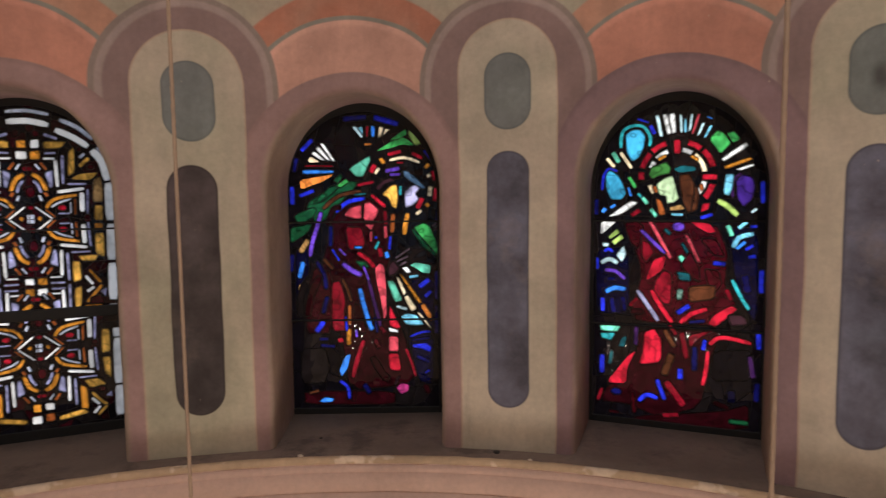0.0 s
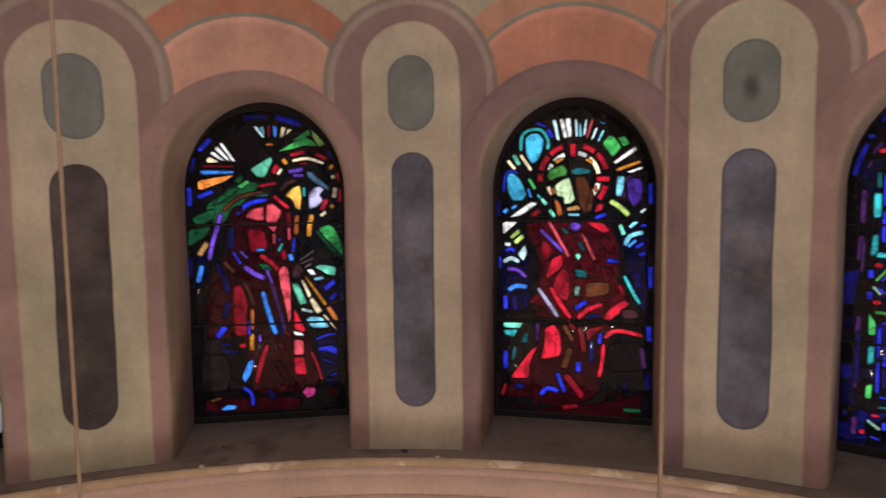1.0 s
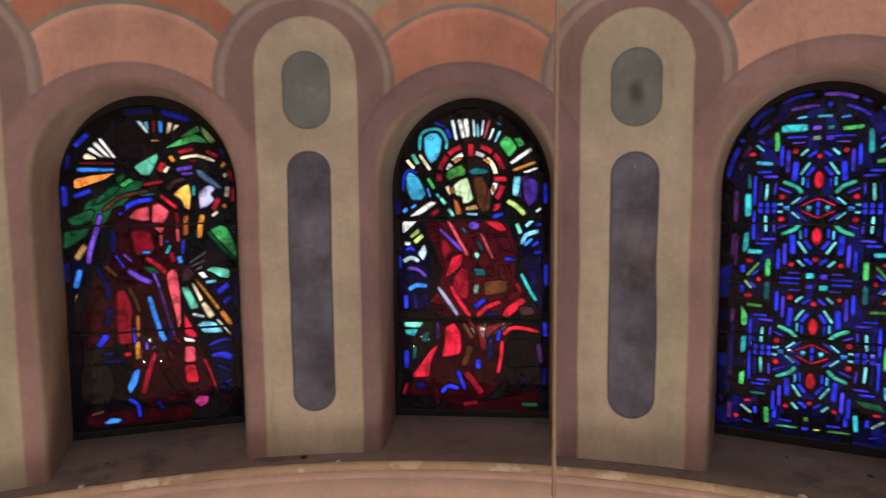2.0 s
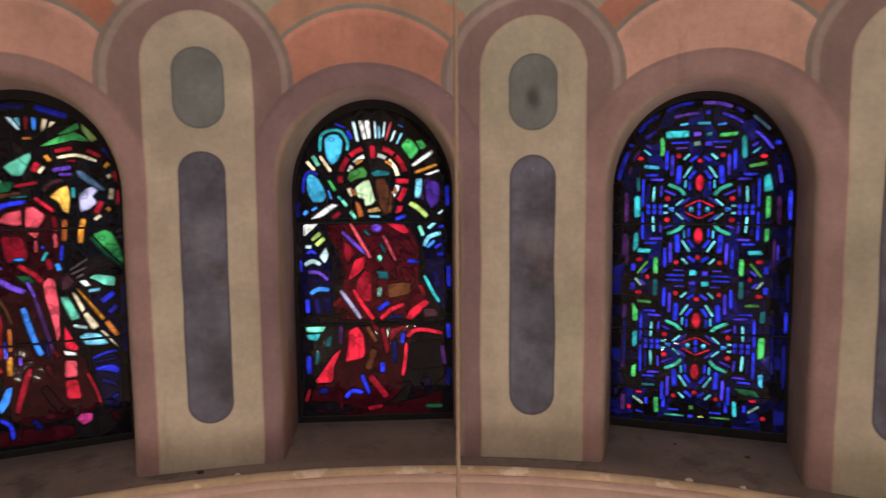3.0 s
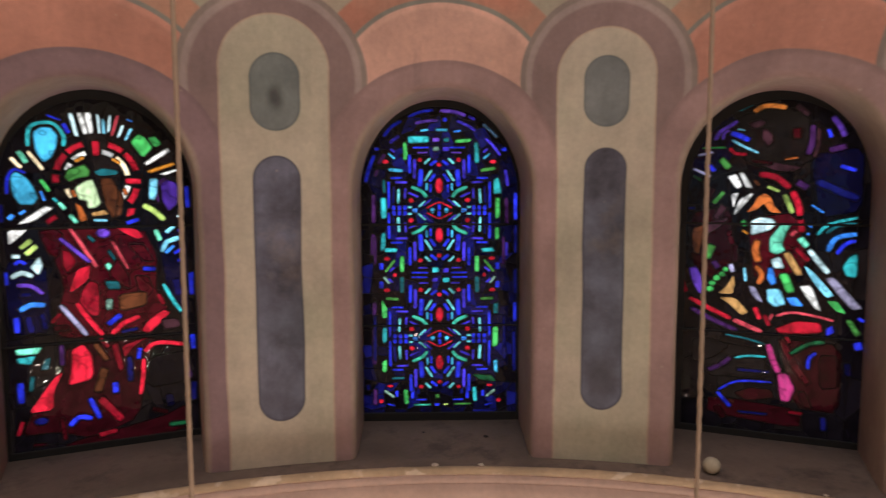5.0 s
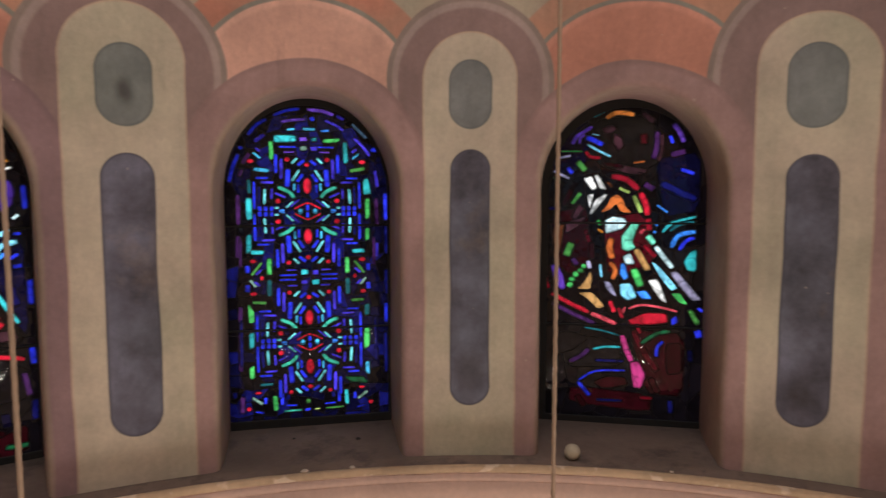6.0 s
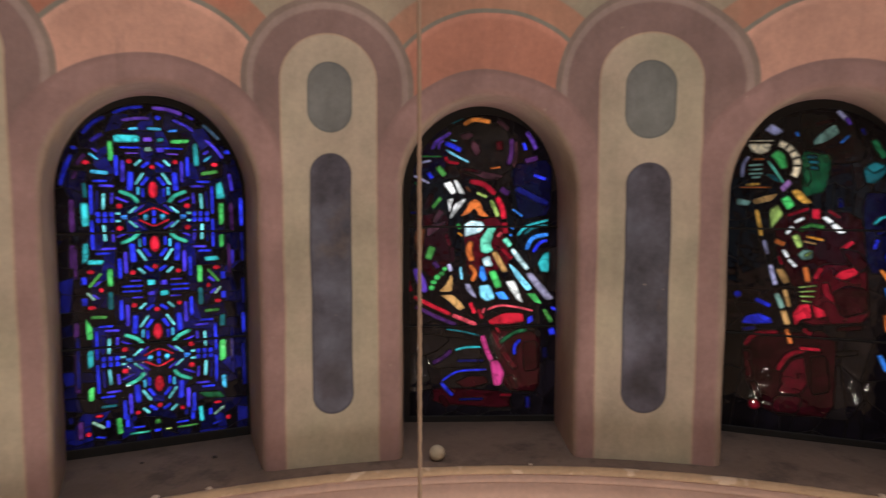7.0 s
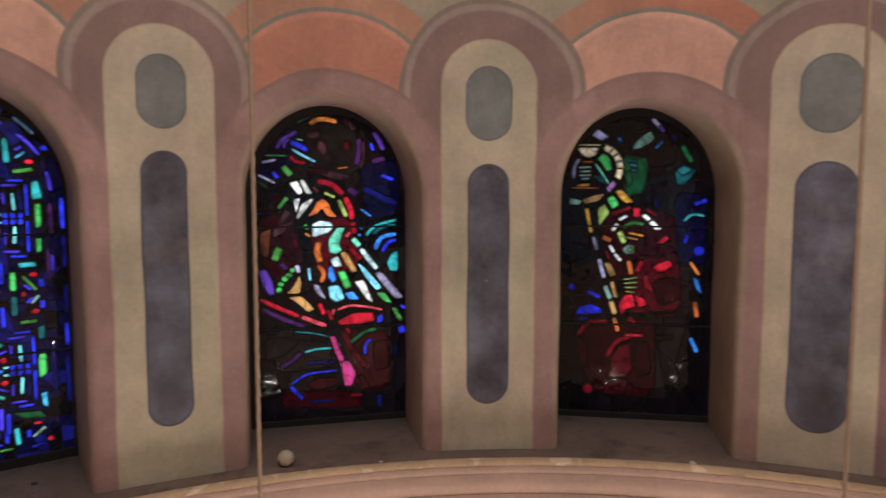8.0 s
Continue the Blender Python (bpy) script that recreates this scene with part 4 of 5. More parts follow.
    c.strip("cream", 17, 138, 158, 211, 171, 289, 145)
    c.strip("amber", 20, 314, 117, 334, 139)
    c.strip("cream", 22, 327, 89, 338, 72)
    c.strip("cream", 23, 341, 28, 334, -23)
    c.strip("amber", 20, 317, -56, 331, -73)
    c.strip("cream", 17, 266, -112, 294, -90)
    c.strip("cream", 17, 66, 92, 87, 122)
    c.strip("violet", 22, 117, 105, 188, 119)
    c.strip("violet", 17, 139, 88, 190, 88)
    c.shard("steel", 204, 107, 229, 107, 279, 62, 318, 22, 301, 14, 251, 45, 209, 79)
    c.strip("plum", 20, 76, 16, 111, 52, 156, 63)
    c.shard("gold", 98, -9, 138, 30, 172, 43, 180, -13, 170, -83, 148, -71, 132, -32)
    c.shard("lilac", 211, 1, 242, 29, 268, 37, 290, 20, 264, -8, 284, -34, 249, -67, 212, -78)
    c.strip("teal", 17, 192, 32, 188, -16)
    c.strip("rust", 23, 153, -105, 145, -201)
    c.strip("amber", 25, 226, -103, 214, -154, 207, -213)
    c.strip("crimson", 17, -24, 37, 60, 53)
    c.strip("brown", 20, -196, -79, -116, -15, -3, 9)
    c.strip("deep_teal", 11, -40, -10, 20, -5)
    c.strip("blue", 23, -134, -96, -74, -46, 13, -28)
    c.strip("wine", 25, -176, -164, -145, -79, -106, -74)
    c.shard("rose", -93, -114, -66, -75, -4, -58, -3, -126, -34, -131)
    c.shard("rose", 3, -137, 10, -53, 38, -45, 83, -85, 65, -124, 48, -144)
    c.shard("crimson", -86, -170, -7, -171, 12, -251, -6, -285, -74, -284)
    c.shard("rose", 8, -157, 56, -158, 41, -189)
    c.strip("rose", 14, 41, -194, 40, -245)
    c.strip("red", 20, 45, -11, 114, -71)
    c.strip("crimson", 20, 111, -91, 115, -161)
    c.strip("rose", 17, 112, -167, 114, -229)
    c.strip("violet", 22, -207, -93, -226, -163, -254, -248, -267, -318)
    c.strip("navy", 20, -159, -164, -164, -266)
    c.strip("tan", 28, -315, -295, -273, -230)
    c.strip("azure", 14, -46, -273, -6, -273)
    c.strip("blue", 14, 57, -223, 71, -226)
    c.strip("teal", 14, 59, -283, 80, -243)
    c.strip("azure", 23, 113, -295, 123, -329)
    c.strip("crimson", 25, 82, -274, 89, -323)
    c.strip("red", 25, -29, -299, 24, -336, 57, -377)
    c.shard("forest", -44, -341, 7, -342, 34, -376, -5, -382)
    c.strip("violet", 28, -107, -352, -54, -392, -9, -413)
    c.shard("rose", 57, -382, 80, -354, 103, -369, 112, -481, 110, -610, 98, -642, 88, -567, 64, -451)
    c.shard("plum", 120, -372, 146, -338, 168, -361, 179, -381, 159, -412, 124, -421)
    c.strip("slate", 9, 160, -329, 232, -282)
    c.strip("slate", 9, 166, -347, 226, -319)
    c.strip("slate", 9, 182, -367, 214, -347)
    c.strip("slate", 8, 347, -170, 378, -153)
    c.strip("slate", 8, 352, -192, 383, -181)
    c.shard("green", 253, -174, 304, -152, 335, -170, 385, -301, 376, -318, 303, -254)
    c.shard("forest", 242, -191, 253, -180, 365, -312, 370, -335, 297, -271)
    c.shard("white", 191, -378, 219, -373, 239, -402, 216, -407)
    c.shard("mint", 233, -367, 259, -351, 336, -366, 332, -409, 295, -405, 259, -379)
    c.strip("sky", 17, 227, -425, 275, -420)
    c.shard("cream", 161, -424, 178, -430, 214, -505, 197, -522)
    c.shard("cream", 199, -528, 220, -514, 267, -587, 235, -603)
    c.shard("amber", 176, -407, 193, -413, 293, -552, 273, -563)
    c.shard("orange", 279, -572, 302, -558, 341, -622, 335, -657)
    c.shard("cream", 261, -604, 281, -607, 340, -692, 320, -677)
    c.shard("mint", 115, -443, 150, -441, 194, -545, 153, -553)
    c.strip("ice", 17, 162, -574, 216, -589)
    c.shard("sky", 181, -626, 207, -609, 264, -618, 300, -671, 254, -673, 206, -667)
    c.strip("blue", 26, 277, -477, 329, -437)
    c.strip("blue", 20, 305, -529, 337, -498)
    c.strip("blue", 14, 228, -731, 283, -709, 331, -706)
    c.strip("navy", 14, 239, -749, 331, -738)
    c.shard("blue", 242, -769, 311, -762, 336, -785, 330, -814, 281, -793, 238, -787)
    c.strip("navy", 20, 261, -831, 324, -861)
    c.strip("blue", 14, 300, -920, 326, -905)
    c.strip("navy", 14, 308, -955, 328, -950)
    c.strip("azure", 25, -302, -341, -324, -426)
    c.strip("tan", 11, -320, -455, -326, -489)
    c.strip("navy", 23, -237, -339, -199, -408, -192, -482)
    c.strip("navy", 23, -185, -520, -210, -606)
    c.strip("blue", 29, -205, -644, -247, -701)
    c.strip("brown", 17, -200, -328, -153, -380)
    c.strip("wine", 34, -287, -620, -264, -505, -222, -419)
    c.shard("crimson", -160, -448, -120, -440, -94, -536, -105, -622, -98, -698, -161, -697, -169, -578)
    c.strip("brown", 14, -109, -432, -84, -484, -66, -547)
    c.strip("rust", 17, -75, -565, -77, -666)
    c.strip("amber", 23, -81, -686, -83, -771)
    c.shard("wine", -52, -551, -15, -580, 10, -711, -56, -710)
    c.strip("azure", 26, -22, -479, -4, -560, 23, -659, 39, -694)
    c.strip("purple", 20, 22, -436, 53, -566, 80, -683)
    c.strip("violet", 14, -44, -690, -42, -730)
    c.shard("red", 127, -567, 147, -605, 183, -684, 154, -689, 123, -672)
    c.strip("garnet", 23, 80, -677, 102, -712)
    c.shard("white", 117, -680, 168, -695, 168, -710, 125, -704)
    c.shard("rose", 122, -724, 168, -730, 169, -806, 117, -806)
    c.shard("red", 117, -814, 169, -815, 182, -909, 121, -902)
    c.strip("crimson", 17, 204, -792, 232, -860, 253, -937)
    c.strip("wine", 34, 36, -834, 81, -917, 115, -952)
    c.strip("crimson", 26, -8, -745, -41, -844, -66, -938)
    c.strip("garnet", 23, 50, -740, 72, -787)
    c.strip("red", 23, -139, -747, -111, -741)
    c.shard("azure", -101, -823, -75, -815, -91, -885, -124, -934, -135, -902)
    c.strip("blue", 20, -133, -955, -94, -988, -86, -1050)
    c.strip("wine", 17, -59, -1003, -66, -1062)
    c.strip("navy", 26, -10, -974, 21, -1022)
    c.shard("magenta", 151, -997, 178, -968, 221, -978, 215, -1013, 180, -1030)
    c.strip("plum", 12, 149, -977, 170, -936)
    c.shard("azure", -242, -1059, -210, -1036, -161, -1046, -176, -1066, -228, -1068)
    c.strip("brown", 14, -290, -1017, -238, -1003)
    c.strip("navy", 17, -226, -769, -152, -776)
    c.shard("smoke", -324, -788, -206, -784, -180, -883, -220, -977, -329, -958)
    c.strip("smoke", 34, -324, -619, -315, -504, -273, -418)
    c.strip("wine", 26, 299, -979, 322, -1026)
    c.strip("blue", 11, -156, -280, -121, -340)
    c.strip("violet", 14, -2, -365, 25, -439)
    c.strip("blue", 14, 137, -218, 130, -286)
    c.strip("navy", 17, -231, -737, -185, -737)
    c.strip("violet", 11, -122, -278, -89, -312)
    c.strip("blue", 11, -96, -622, -92, -698)
    c.strip("navy", 14, 52, -624, 62, -706)
    return c


def crowned_red_window():
    c = drawing()
    c.ground(("black", "smoke", "black", "black"), 9, 9, 3)
    c.shard("garnet", -220, -149, 167, -150, 222, -278, 212, -442, 266, -524, 186, -620, -166, -622, -194, -560, -143, -391)
    c.shard("wine", -155, -653, 213, -644, 173, -726, 120, -1005, -61, -1076, -202, -1024, -339, -1024, -258, -882, -172, -793)
    c.shard("ink", -361, -280, -209, -268, -200, -588, -353, -592)
    c.shard("ink", 215, -174, 343, -174, 347, -605, 271, -496)
    c.shard("wine", -174, -1081, 216, -1015, 324, -969, 325, -1096, -174, -1128)
    c.strip("blue", 21, 353, 32, 357, -67)
    c.strip("navy", 22, -359, -43, -360, -118)
    c.strip("blue", 24, 360, -358, 361, -465)
    c.strip("blue", 24, 355, -644, 359, -718)
    c.strip("navy", 24, 355, -869, 353, -956)
    c.strip("blue", 11, -177, 325, -125, 305)
    c.strip("blue", 19, -119, 294, -100, 251)
    c.strip("blue", 26, -326, -792, -326, -884)
    c.strip("blue", 23, -326, -514, -324, -582)
    c.strip("navy", 23, -284, -514, -273, -584)
    c.strip("navy", 22, -233, -504, -222, -575)
    c.shard("ice", -100, 337, -81, 339, -62, 239, -79, 240)
    c.shard("white", -68, 339, -46, 343, -27, 252, -46, 247)
    c.shard("white", -41, 341, -14, 345, -6, 257, -25, 249)
    c.shard("ice", 5, 339, 18, 334, 21, 254, 10, 254)
    c.shard("sky", 24, 318, 37, 317, 40, 253, 26, 253)
    c.shard("ice", 53, 335, 66, 335, 56, 263, 43, 256)
    c.shard("rose", 82, 335, 96, 334, 69, 247, 56, 245)
    c.shard("ice", 101, 294, 114, 294, 93, 241, 80, 236)
    c.shard("sky", 133, 283, 146, 280, 120, 227, 109, 228)
    c.strip("azure", 8, 122, 320, 144, 309)
    c.shard("green", 131, 222, 168, 261, 194, 244, 223, 201, 181, 152)
    c.shard("green", 202, 244, 234, 251, 260, 216, 229, 199)
    c.shard("white", 182, 133, 281, 203, 294, 184, 195, 119)
    c.shard("amber", 195, 101, 300, 139, 313, 125, 203, 84)
    c.shard("white", 240, 84, 313, 109, 321, 99, 266, 78)
    c.sector("red", 0, 60, 143, 170, 14, 46)
    c.sector("red", 0, 60, 143, 170, 50, 73)
    c.sector("red", 0, 60, 143, 170, 108, 134)
    c.sector("crimson", 0, 60, 143, 170, 138, 166)
    c.sector("red", 0, 60, 143, 170, -40, -14)
    c.sector("crimson", 0, 60, 143, 170, 172, 186)
    c.sector("white", 0, 60, 108, 130, 110, 138)
    c.sector("white", 0, 60, 108, 130, 146, 162)
    c.sector("white", 0, 60, 108, 130, 58, 80)
    c.sector("cream", 0, 60, 108, 130, 8, 52)
    c.sector("white", 0, 60, 108, 133, -40, -12)
    c.sector("cream", 0, 60, 114, 135, 198, 218)
    c.shard("red", -17, 225, 13, 224, 13, 160, -14, 160)
    c.shard("red", 107, 67, 169, 66, 169, 39, 107, 40)
    c.strip("amber", 14, -82, 134, -49, 153)
    c.strip("amber", 13, 59, 148, 88, 129)
    c.strip("rust", 16, -98, 15, -87, -15)
    c.strip("rust", 13, 102, 21, 108, -6)
    c.shard("moss", -123, 67, -109, 105, -79, 113, -46, 126, -27, 98, -33, 71, -73, 64, -109, 48)
    c.shard("deep_teal", -14, 93, 21, 108, 78, 100, 78, 81, 8, 74)
    c.shard("celadon", -90, 23, -52, 53, -19, 63, -6, 22, 3, -19, 11, -40, -11, -62, -41, -65, -46, -32, -74, -26)
    c.shard("brown", 8, 63, 51, 70, 78, 21, 76, -87, 51, -111, 27, -59, 16, -5)
    c.shard("brown", 89, -92, 60, -109, 81, 21, 97, -19)
    c.shard("rust", -90, -37, -65, -53, -44, -114, -74, -122)
    c.shard("tan", -30, -81, 22, -68, 38, -92, -27, -100)
    c.strip("sky", 14, -22, -114, 30, -117)
    c.strip("blue", 19, 103, -131, 154, -114)
    c.shard("red", 111, -65, 143, -63, 135, -93, 103, -106)
    c.strip("crimson", 22, -198, -121, -159, -94)
    c.strip("teal", 17, -249, 194, -243, 265, -207, 291, -152, 290, -119, 240, -122, 197)
    c.shard("cerulean", -229, 254, -201, 277, -163, 276, -139, 246, -147, 192, -166, 149, -197, 128, -224, 172)
    c.shard("cerulean", -319, 75, -296, 94, -258, 66, -236, 25, -222, -17, -242, -47, -289, -46, -314, -2)
    c.strip("blue", 14, -333, -2, -327, 64, -302, 100, -263, 85)
    c.strip("azure", 11, -214, 11, -200, -31)
    c.strip("azure", 20, -332, -107, -315, -85)
    c.strip("azure", 14, -295, -85, -270, -69)
    c.shard("grape", 246, 41, 275, 62, 314, 48, 325, 5, 312, -51, 278, -83, 252, -39)
    c.strip("purple", 13, 236, -39, 233, 33, 272, 70)
    c.shard("sky", 203, 66, 238, 65, 233, 6, 220, -34, 196, -23)
    c.strip("mint", 22, -285, 176, -257, 126)
    c.strip("cream", 17, -313, 149, -277, 105)
    c.strip("cream", 17, -251, 175, -199, 98)
    c.strip("green", 17, -211, 60, -181, 8)
    c.strip("teal", 14, -170, -17, -153, -36)
    c.strip("mint", 19, -150, -36, -126, -67)
    c.strip("mint", 19, -112, -89, -85, -127)
    c.strip("deep_teal", 16, -49, -182, -24, -207)
    c.strip("mint", 25, 19, -303, 49, -350, 98, -413)
    c.strip("deep_teal", 14, 27, -245, 57, -298)
    c.shard("white", -309, -129, -203, -50, -164, -58, -248, -118)
    c.shard("white", -337, -149, -259, -141, -293, -174, -338, -213)
    c.shard("lime", -304, -221, -262, -182, -248, -202, -293, -235)
    c.shard("lime", -288, -244, -243, -207, -232, -227, -274, -263)
    c.strip("ice", 20, -330, -258, -299, -260)
    c.shard("ice", -268, -308, -229, -257, -218, -302, -238, -344)
    c.strip("blue", 17, -322, -294, -302, -280, -280, -294)
    c.strip("ice", 23, -336, -348, -297, -328, -257, -347)
    c.strip("violet", 20, -317, -381, -266, -386, -224, -422)
    c.strip("azure", 25, -312, -488, -272, -465, -219, -470)
    c.strip("navy", 20, -306, -421, -266, -423)
    c.strip("blue", 14, -353, -322, -351, -379)
    c.strip("lime", 27, 172, -52, 215, -77, 258, -120)
    c.strip("mint", 21, 218, -161, 237, -212)
    c.strip("sky", 19, 261, -177, 297, -145)
    c.strip("ice", 13, 310, -107, 334, -88)
    c.strip("blue", 16, 308, -169, 337, -166)
    c.strip("sky", 24, 243, -264, 264, -218, 324, -199)
    c.strip("azure", 16, 256, -269, 293, -234)
    c.strip("blue", 16, 291, -272, 325, -250)
    c.strip("blue", 19, 304, -304, 336, -299)
    c.strip("blue", 16, 141, -256, 187, -253)
    c.strip("blue", 22, 160, -333, 214, -338)
    c.shard("garnet", -231, -157, -170, -146, -137, -174, -165, -279, -198, -252, -217, -202)
    c.shard("red", 60, -147, 141, -155, 170, -193, 143, -201, 89, -171)
    c.oval("violet", 11, -171, 27, 22)
    c.shard("rose", -126, -141, -101, -149, -11, -312, -27, -323, -68, -251)
    c.strip("violet", 19, -154, -188, -101, -240, -44, -295)
    c.shard("crimson", -148, -235, -115, -246, -93, -293, -132, -340, -148, -307)
    c.shard("red", -93, -323, -41, -306, -55, -373, -127, -427, -115, -379)
    c.shard("rose", 33, -202, 57, -210, 112, -333, 93, -333)
    c.shard("crimson", -49, -373, -13, -389, -16, -534, -55, -529, -96, -474, -85, -424)
    c.shard("garnet", 125, -360, 185, -368, 201, -431, 169, -476, 136, -421)
    c.shard("garnet", 63, -278, 104, -361, 109, -421, 71, -405, 22, -350)
    c.shard("garnet", 103, -223, 170, -223, 211, -305, 163, -300)
    c.shard("deep_teal", 6, -378, 63, -383, 69, -422, 19, -417)
    c.shard("sage", 9, -459, 36, -458, 33, -508, 9, -509)
    c.shard("brown", 58, -444, 172, -434, 172, -498, 63, -519)
    c.strip("lilac", 22, -166, -472, -116, -545, -69, -614)
    c.strip("red", 25, -104, -469, -60, -544, -8, -618)
    c.strip("wine", 25, -194, -574, -138, -573)
    c.strip("crimson", 17, -200, -549, -166, -509)
    c.strip("blue", 25, 11, -573, 66, -533)
    c.strip("red", 25, 25, -618, 75, -572, 142, -546)
    c.shard("red", 143, -615, 172, -567, 239, -522, 269, -538, 213, -594, 175, -626)
    c.strip("crimson", 21, 217, -450, 242, -502)
    c.strip("teal", 19, 241, -406, 279, -482, 314, -540)
    c.shard("plum", 224, -566, 293, -565, 310, -606, 240, -619)
    c.strip("navy", 16, 64, -611, 132, -601)
    c.strip("navy", 32, 292, -386, 308, -468)
    c.shard("mint", -339, -648, -237, -646, -257, -678, -333, -677)
    c.shard("teal", -336, -686, -262, -681, -285, -722, -328, -711)
    c.shard("deep_teal", -234, -703, -211, -694, -220, -748, -251, -749)
    c.strip("deep_teal", 17, -280, -770, -289, -837)
    c.strip("purple", 20, -169, -645, -169, -736)
    c.shard("red", -133, -672, -88, -648, -55, -698, -52, -783, -66, -812, -153, -829, -136, -757)
    c.strip("crimson", 19, -22, -630, 12, -674)
    c.strip("brown", 22, -41, -653, 3, -731)
    c.strip("brown", 33, -8, -765, -41, -869)
    c.shard("crimson", 20, -668, 47, -654, 70, -774, 48, -792)
    c.shard("crimson", 64, -673, 181, -637, 110, -680, 72, -729)
    c.strip("blue", 19, 135, -688, 127, -739)
    c.strip("navy", 25, 91, -723, 92, -836)
    c.strip("red", 19, 149, -738, 141, -834, 128, -903)
    c.strip("red", 22, 154, -710, 187, -678, 241, -674, 327, -692)
    c.shard("red", -167, -761, -207, -845, -213, -926, -304, -930, -246, -847, -203, -788)
    c.strip("crimson", 17, -324, -959, -345, -1021)
    c.oval("navy", -258, -969, 26, 17)
    c.strip("blue", 25, -153, -1008, -117, -972, -66, -984)
    c.strip("blue", 22, -72, -892, -35, -989)
    c.strip("crimson", 36, -33, -897, 9, -952, 51, -1008)
    c.strip("blue", 25, 31, -832, 31, -883)
    c.strip("crimson", 25, -44, -1064, 29, -1052)
    c.strip("wine", 22, 175, -975, 243, -1000)
    c.strip("garnet", 17, -182, -966, -171, -1066)
    c.strip("wine", 14, -293, -1069, -245, -1073)
    c.strip("forest", 22, 243, -1057, 325, -1059)
    c.shard("black", 173, -737, 335, -722, 339, -861, 160, -876)
    c.strip("purple", 24, 322, -750, 339, -850)
    c.strip("ink", 33, 248, -915, 254, -971)
    return c


def boat_window():
    c = drawing()
    c.ground(("black", "smoke", "black", "black"), 9, 9, 5)
    c.shard("wine", -353, -99, -184, -62, -163, -358, -244, -411, -347, -326)
    c.shard("smoke", -172, 341, 91, 364, 171, 164, 33, 74, -149, 133)
    c.shard("ink", 121, 158, 326, 188, 325, -87, 169, -114)
    c.shard("garnet", -116, -117, 80, -91, 139, -338, -77, -416)
    c.shard("wine", -253, -945, 133, -972, 132, -1060, -255, -1030)
    c.shard("ink", -354, 310, -177, 354, -186, 132, -349, 51)
    c.shard("smoke", -302, -684, -32, -710, -6, -842, -278, -853)
    c.shard("wine", 24, -656, 278, -668, 277, -977, 105, -965)
    c.strip("blue", 21, -272, 294, -235, 329, -188, 349)
    c.strip("violet", 18, -258, 230, -239, 265, -210, 284, -167, 312)
    c.strip("violet", 13, -226, 231, -221, 260, -200, 274)
    c.strip("teal", 13, -164, 357, -108, 383)
    c.strip("blue", 26, -195, 261, -153, 245, -116, 225)
    c.strip("sky", 13, -190, 229, -140, 200, -79, 169)
    c.strip("sky", 8, -168, 277, -136, 270)
    c.strip("crimson", 18, -196, 197, -175, 170, -125, 165)
    c.strip("green", 8, -310, 197, -211, 196)
    c.strip("lilac", 13, -329, 163, -264, 177)
    c.strip("moss", 29, -233, 148, -195, 103)
    c.strip("lilac", 13, -346, 104, -271, 67)
    c.strip("blue", 21, -278, 121, -258, 89)
    c.strip("forest", 10, -344, 72, -311, 48)
    c.strip("navy", 15, -362, -77, -334, -75)
    c.strip("navy", 23, -330, 231, -309, 269)
    c.strip("orange", 24, -103, 348, -66, 371, -23, 372, 25, 362)
    c.shard("plum", -123, 305, -77, 317, -53, 301, -78, 279, -112, 278)
    c.shard("plum", -65, 279, -35, 264, -20, 226, -44, 191, -70, 236)
    c.strip("garnet", 30, 68, 274, 70, 228)
    c.strip("purple", 28, 128, 286, 130, 218, 113, 157)
    c.strip("plum", 22, 61, 372, 112, 327)
    c.strip("plum", 17, 150, 273, 152, 202, 138, 147)
    c.strip("violet", 25, 200, 318, 228, 280, 250, 231)
    c.strip("blue", 17, 186, 266, 200, 227)
    c.strip("purple", 28, 194, 175, 258, 192)
    c.strip("blue", 20, 238, 109, 300, 87)
    c.strip("navy", 36, 151, 45, 226, 6, 311, -33)
    c.strip("purple", 30, 76, 42, 120, 14)
    c.strip("azure", 11, 136, -58, 186, -94)
    c.shard("plum", -85, 125, -26, 129, 93, 105, 60, 86, -5, 91)
    c.strip("rust", 11, 25, 140, 77, 146)
    c.strip("wine", 16, -107, 136, -21, 123)
    c.shard("white", -206, 68, -166, 81, -140, 22, -162, 8)
    c.shard("white", -158, 84, -137, 87, -95, 14, -127, 17)
    c.shard("white", -186, -11, -154, -5, -165, -46, -174, -78)
    c.shard("white", -152, -35, -104, -5, -90, -11, -164, -106, -174, -100)
    c.strip("moss", 21, -258, -54, -215, 0)
    c.strip("wine", 26, -297, -62, -259, 14)
    c.strip("plum", 32, -249, -127, -211, -62)
    c.shard("plum", -283, -148, -238, -127, -188, -116, -234, -165, -282, -194)
    c.shard("brown", -346, -169, -291, -148, -298, -205, -310, -289, -341, -272)
    c.strip("crimson", 30, -75, 77, -8, 63, 51, 14)
    c.strip("red", 30, 59, 3, 86, -58, 94, -108)
    c.strip("crimson", 30, 96, -121, 104, -180)
    c.strip("lime", 16, -39, 22, 10, 0)
    c.strip("lime", 22, 29, -13, 66, -96)
    c.strip("brown", 13, -92, 52, -71, 25)
    c.shard("rust", -121, -95, -91, -57, -77, -24, -50, -8, -23, -24, -7, -68, 22, -96, -24, -93, -50, -52, -78, -82)
    c.shard("ice", -103, -133, -67, -112, -13, -118, 5, -146, -22, -173, -63, -186, -98, -197)
    c.strip("green", 21, -135, -130, -119, -155)
